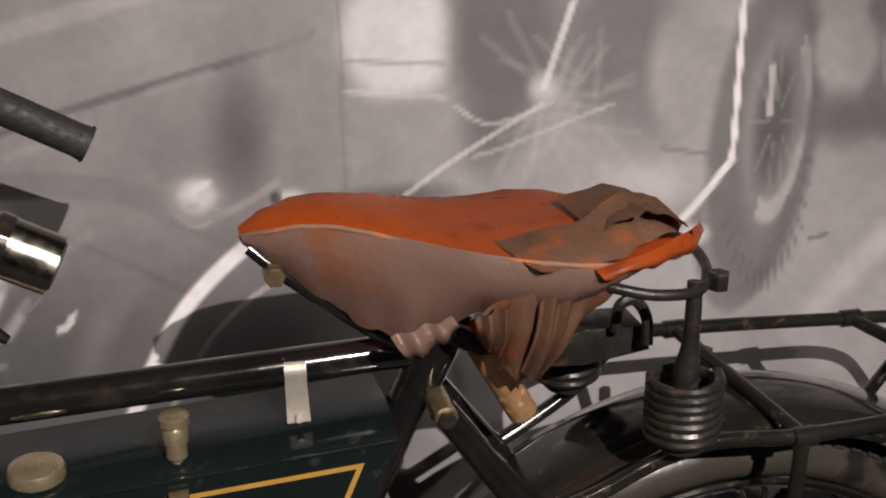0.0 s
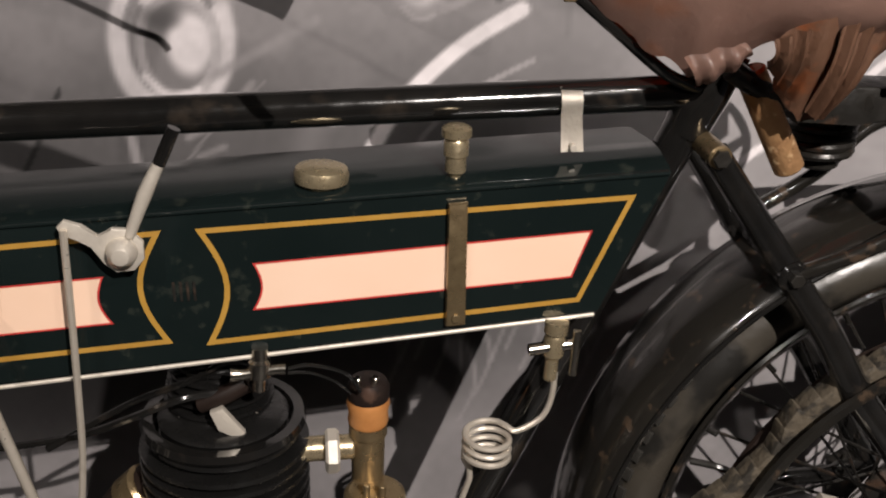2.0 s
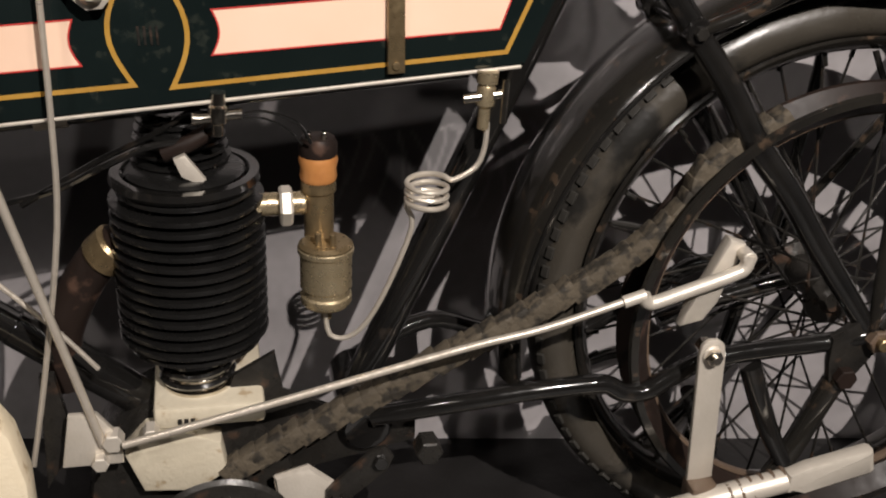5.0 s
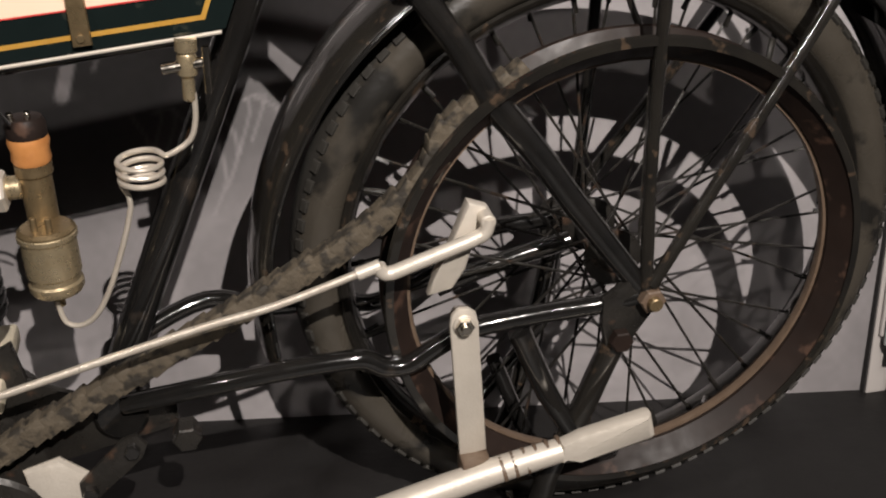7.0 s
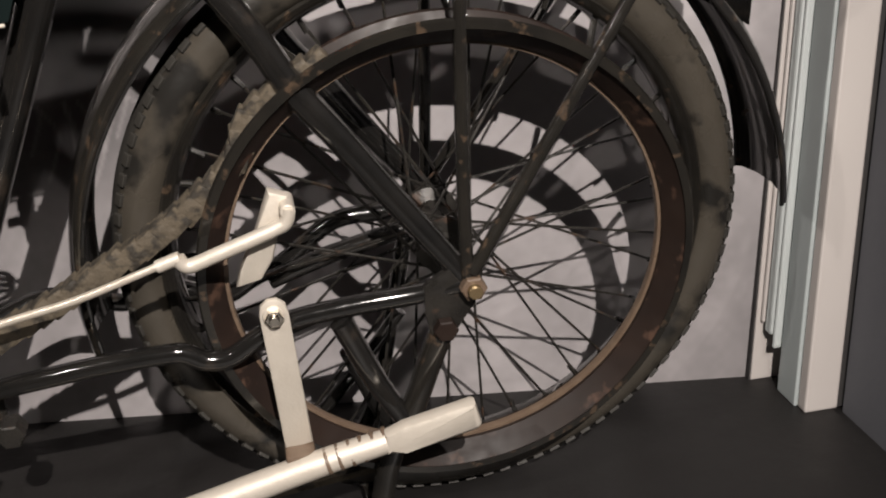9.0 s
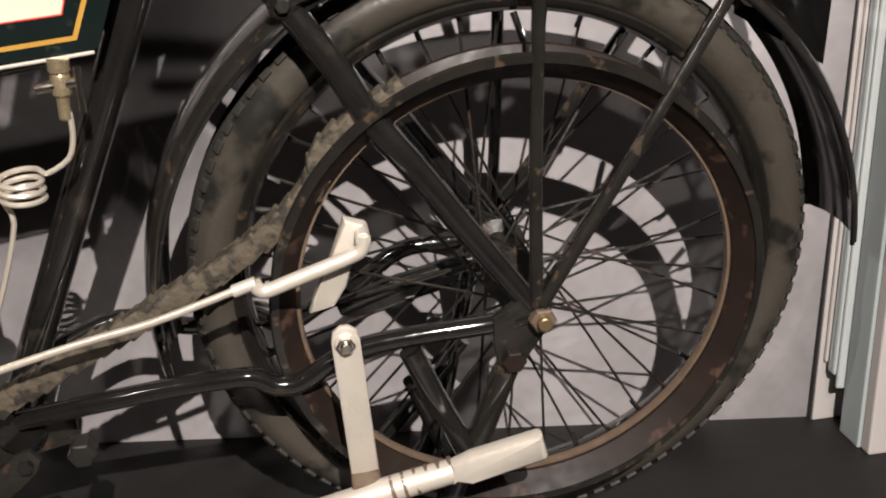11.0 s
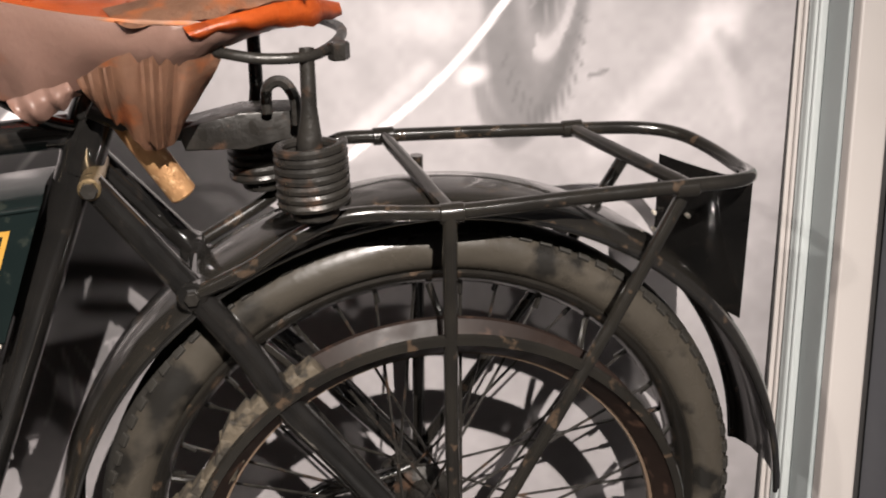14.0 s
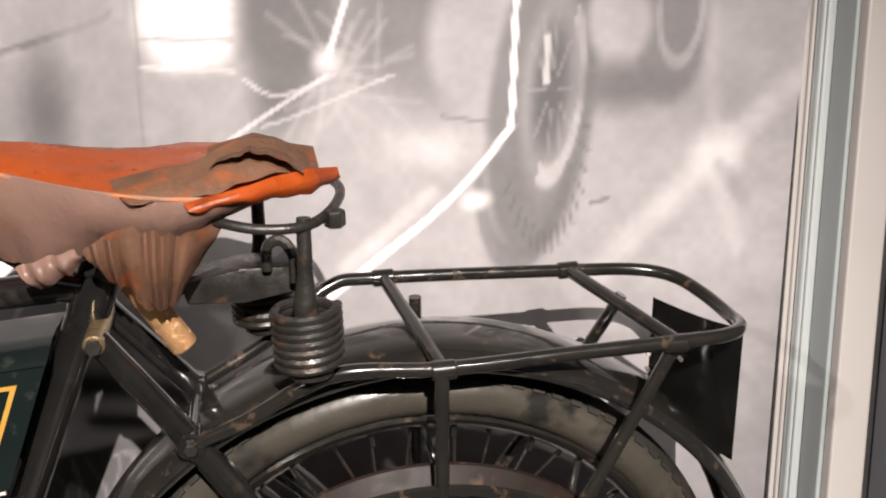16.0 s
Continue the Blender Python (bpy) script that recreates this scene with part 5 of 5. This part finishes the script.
part("grip_sleeve", tube([S0, S1], 0.0155, 28, 1), NICKEL, bars, "large bright nickel twist sleeve")
part("sleeve_band", tube([on_sleeve(0.55), on_sleeve(0.64)], 0.0163, 28, 1), BLACK, bars, "black band on the sleeve")
part("sleeve_band", tube([on_sleeve(0.80), on_sleeve(0.845)], 0.0163, 28, 1), BLACK, bars)
part("sleeve_end", tube([on_sleeve(0.995), on_sleeve(1.01)], 0.0125, 20, 1), SEAM_SHADE, bars)
part("sleeve_rail", tube([on_sleeve(0.0) + Vector((-0.007, 0, -0.0155)), on_sleeve(0.78) + Vector((-0.007, 0, -0.0155))], 0.0035, 10, 1), BRASS, bars, "brass rail under the sleeve")
part("brake_lever", tube([(-0.557, -0.248, 1.000), (-0.567, -0.252, 0.985), (-0.564, -0.255, 0.968), (-0.551, -0.259, 0.957)], [0.0075, 0.007, 0.005, 0.0025], 8, 5), BLACK, bars, "black curved lever strip")
part("far_bar", tube([(-1.02, 0.06, 0.97), (-0.92, 0.19, 1.04), (-0.80, 0.22, 1.035), (-0.70, 0.22, 1.012), (-0.63, 0.22, 0.978)], 0.0125, 14, 6), NICKEL, bars)
part("far_grip", tube([(-0.645, 0.22, 0.986), (-0.638, 0.22, 0.982), (-0.545, 0.22, 0.930), (-0.538, 0.22, 0.926)], [0.018, 0.0155, 0.0155, 0.018], 18, 2), GRIP, bars, "black rubber grip")
part("stem", tube([(-1.02, -0.06, 0.97), (-1.02, 0.06, 0.97)], 0.0125, 14, 1), NICKEL, bars)
part("inverted_lever", tube([(-0.80, -0.19, 1.035), (-0.74, -0.19, 1.022), (-0.69, -0.19, 0.995), (-0.655, -0.19, 0.972), (-0.631, -0.19, 0.947)], [0.0075, 0.0075, 0.0065, 0.006, 0.005], 10, 5), BRASS, bars, "curved brass control lever")
part("lever_tip_wire", tube([(-0.80, 0.16, 1.02), (-0.72, 0.155, 0.975), (-0.68, 0.155, 0.948), (-0.655, 0.155, 0.935), (-0.644, 0.154, 0.921)], 0.0035, 8, 4), BRASS_DARK, bars)
part("head_tube", tube([(-1.06, 0, 0.56), (-1.02, 0, 0.97)], 0.018, 14, 1), BLACK, bike)

# the machine leans a little towards the visitor
bike.matrix_basis = Matrix.Translation((0, 0, FLOOR_Z)) @ Matrix.Rotation(radians(6), 4, "X") @ Matrix.Translation((0, 0, -FLOOR_Z)) @ bike.matrix_basis
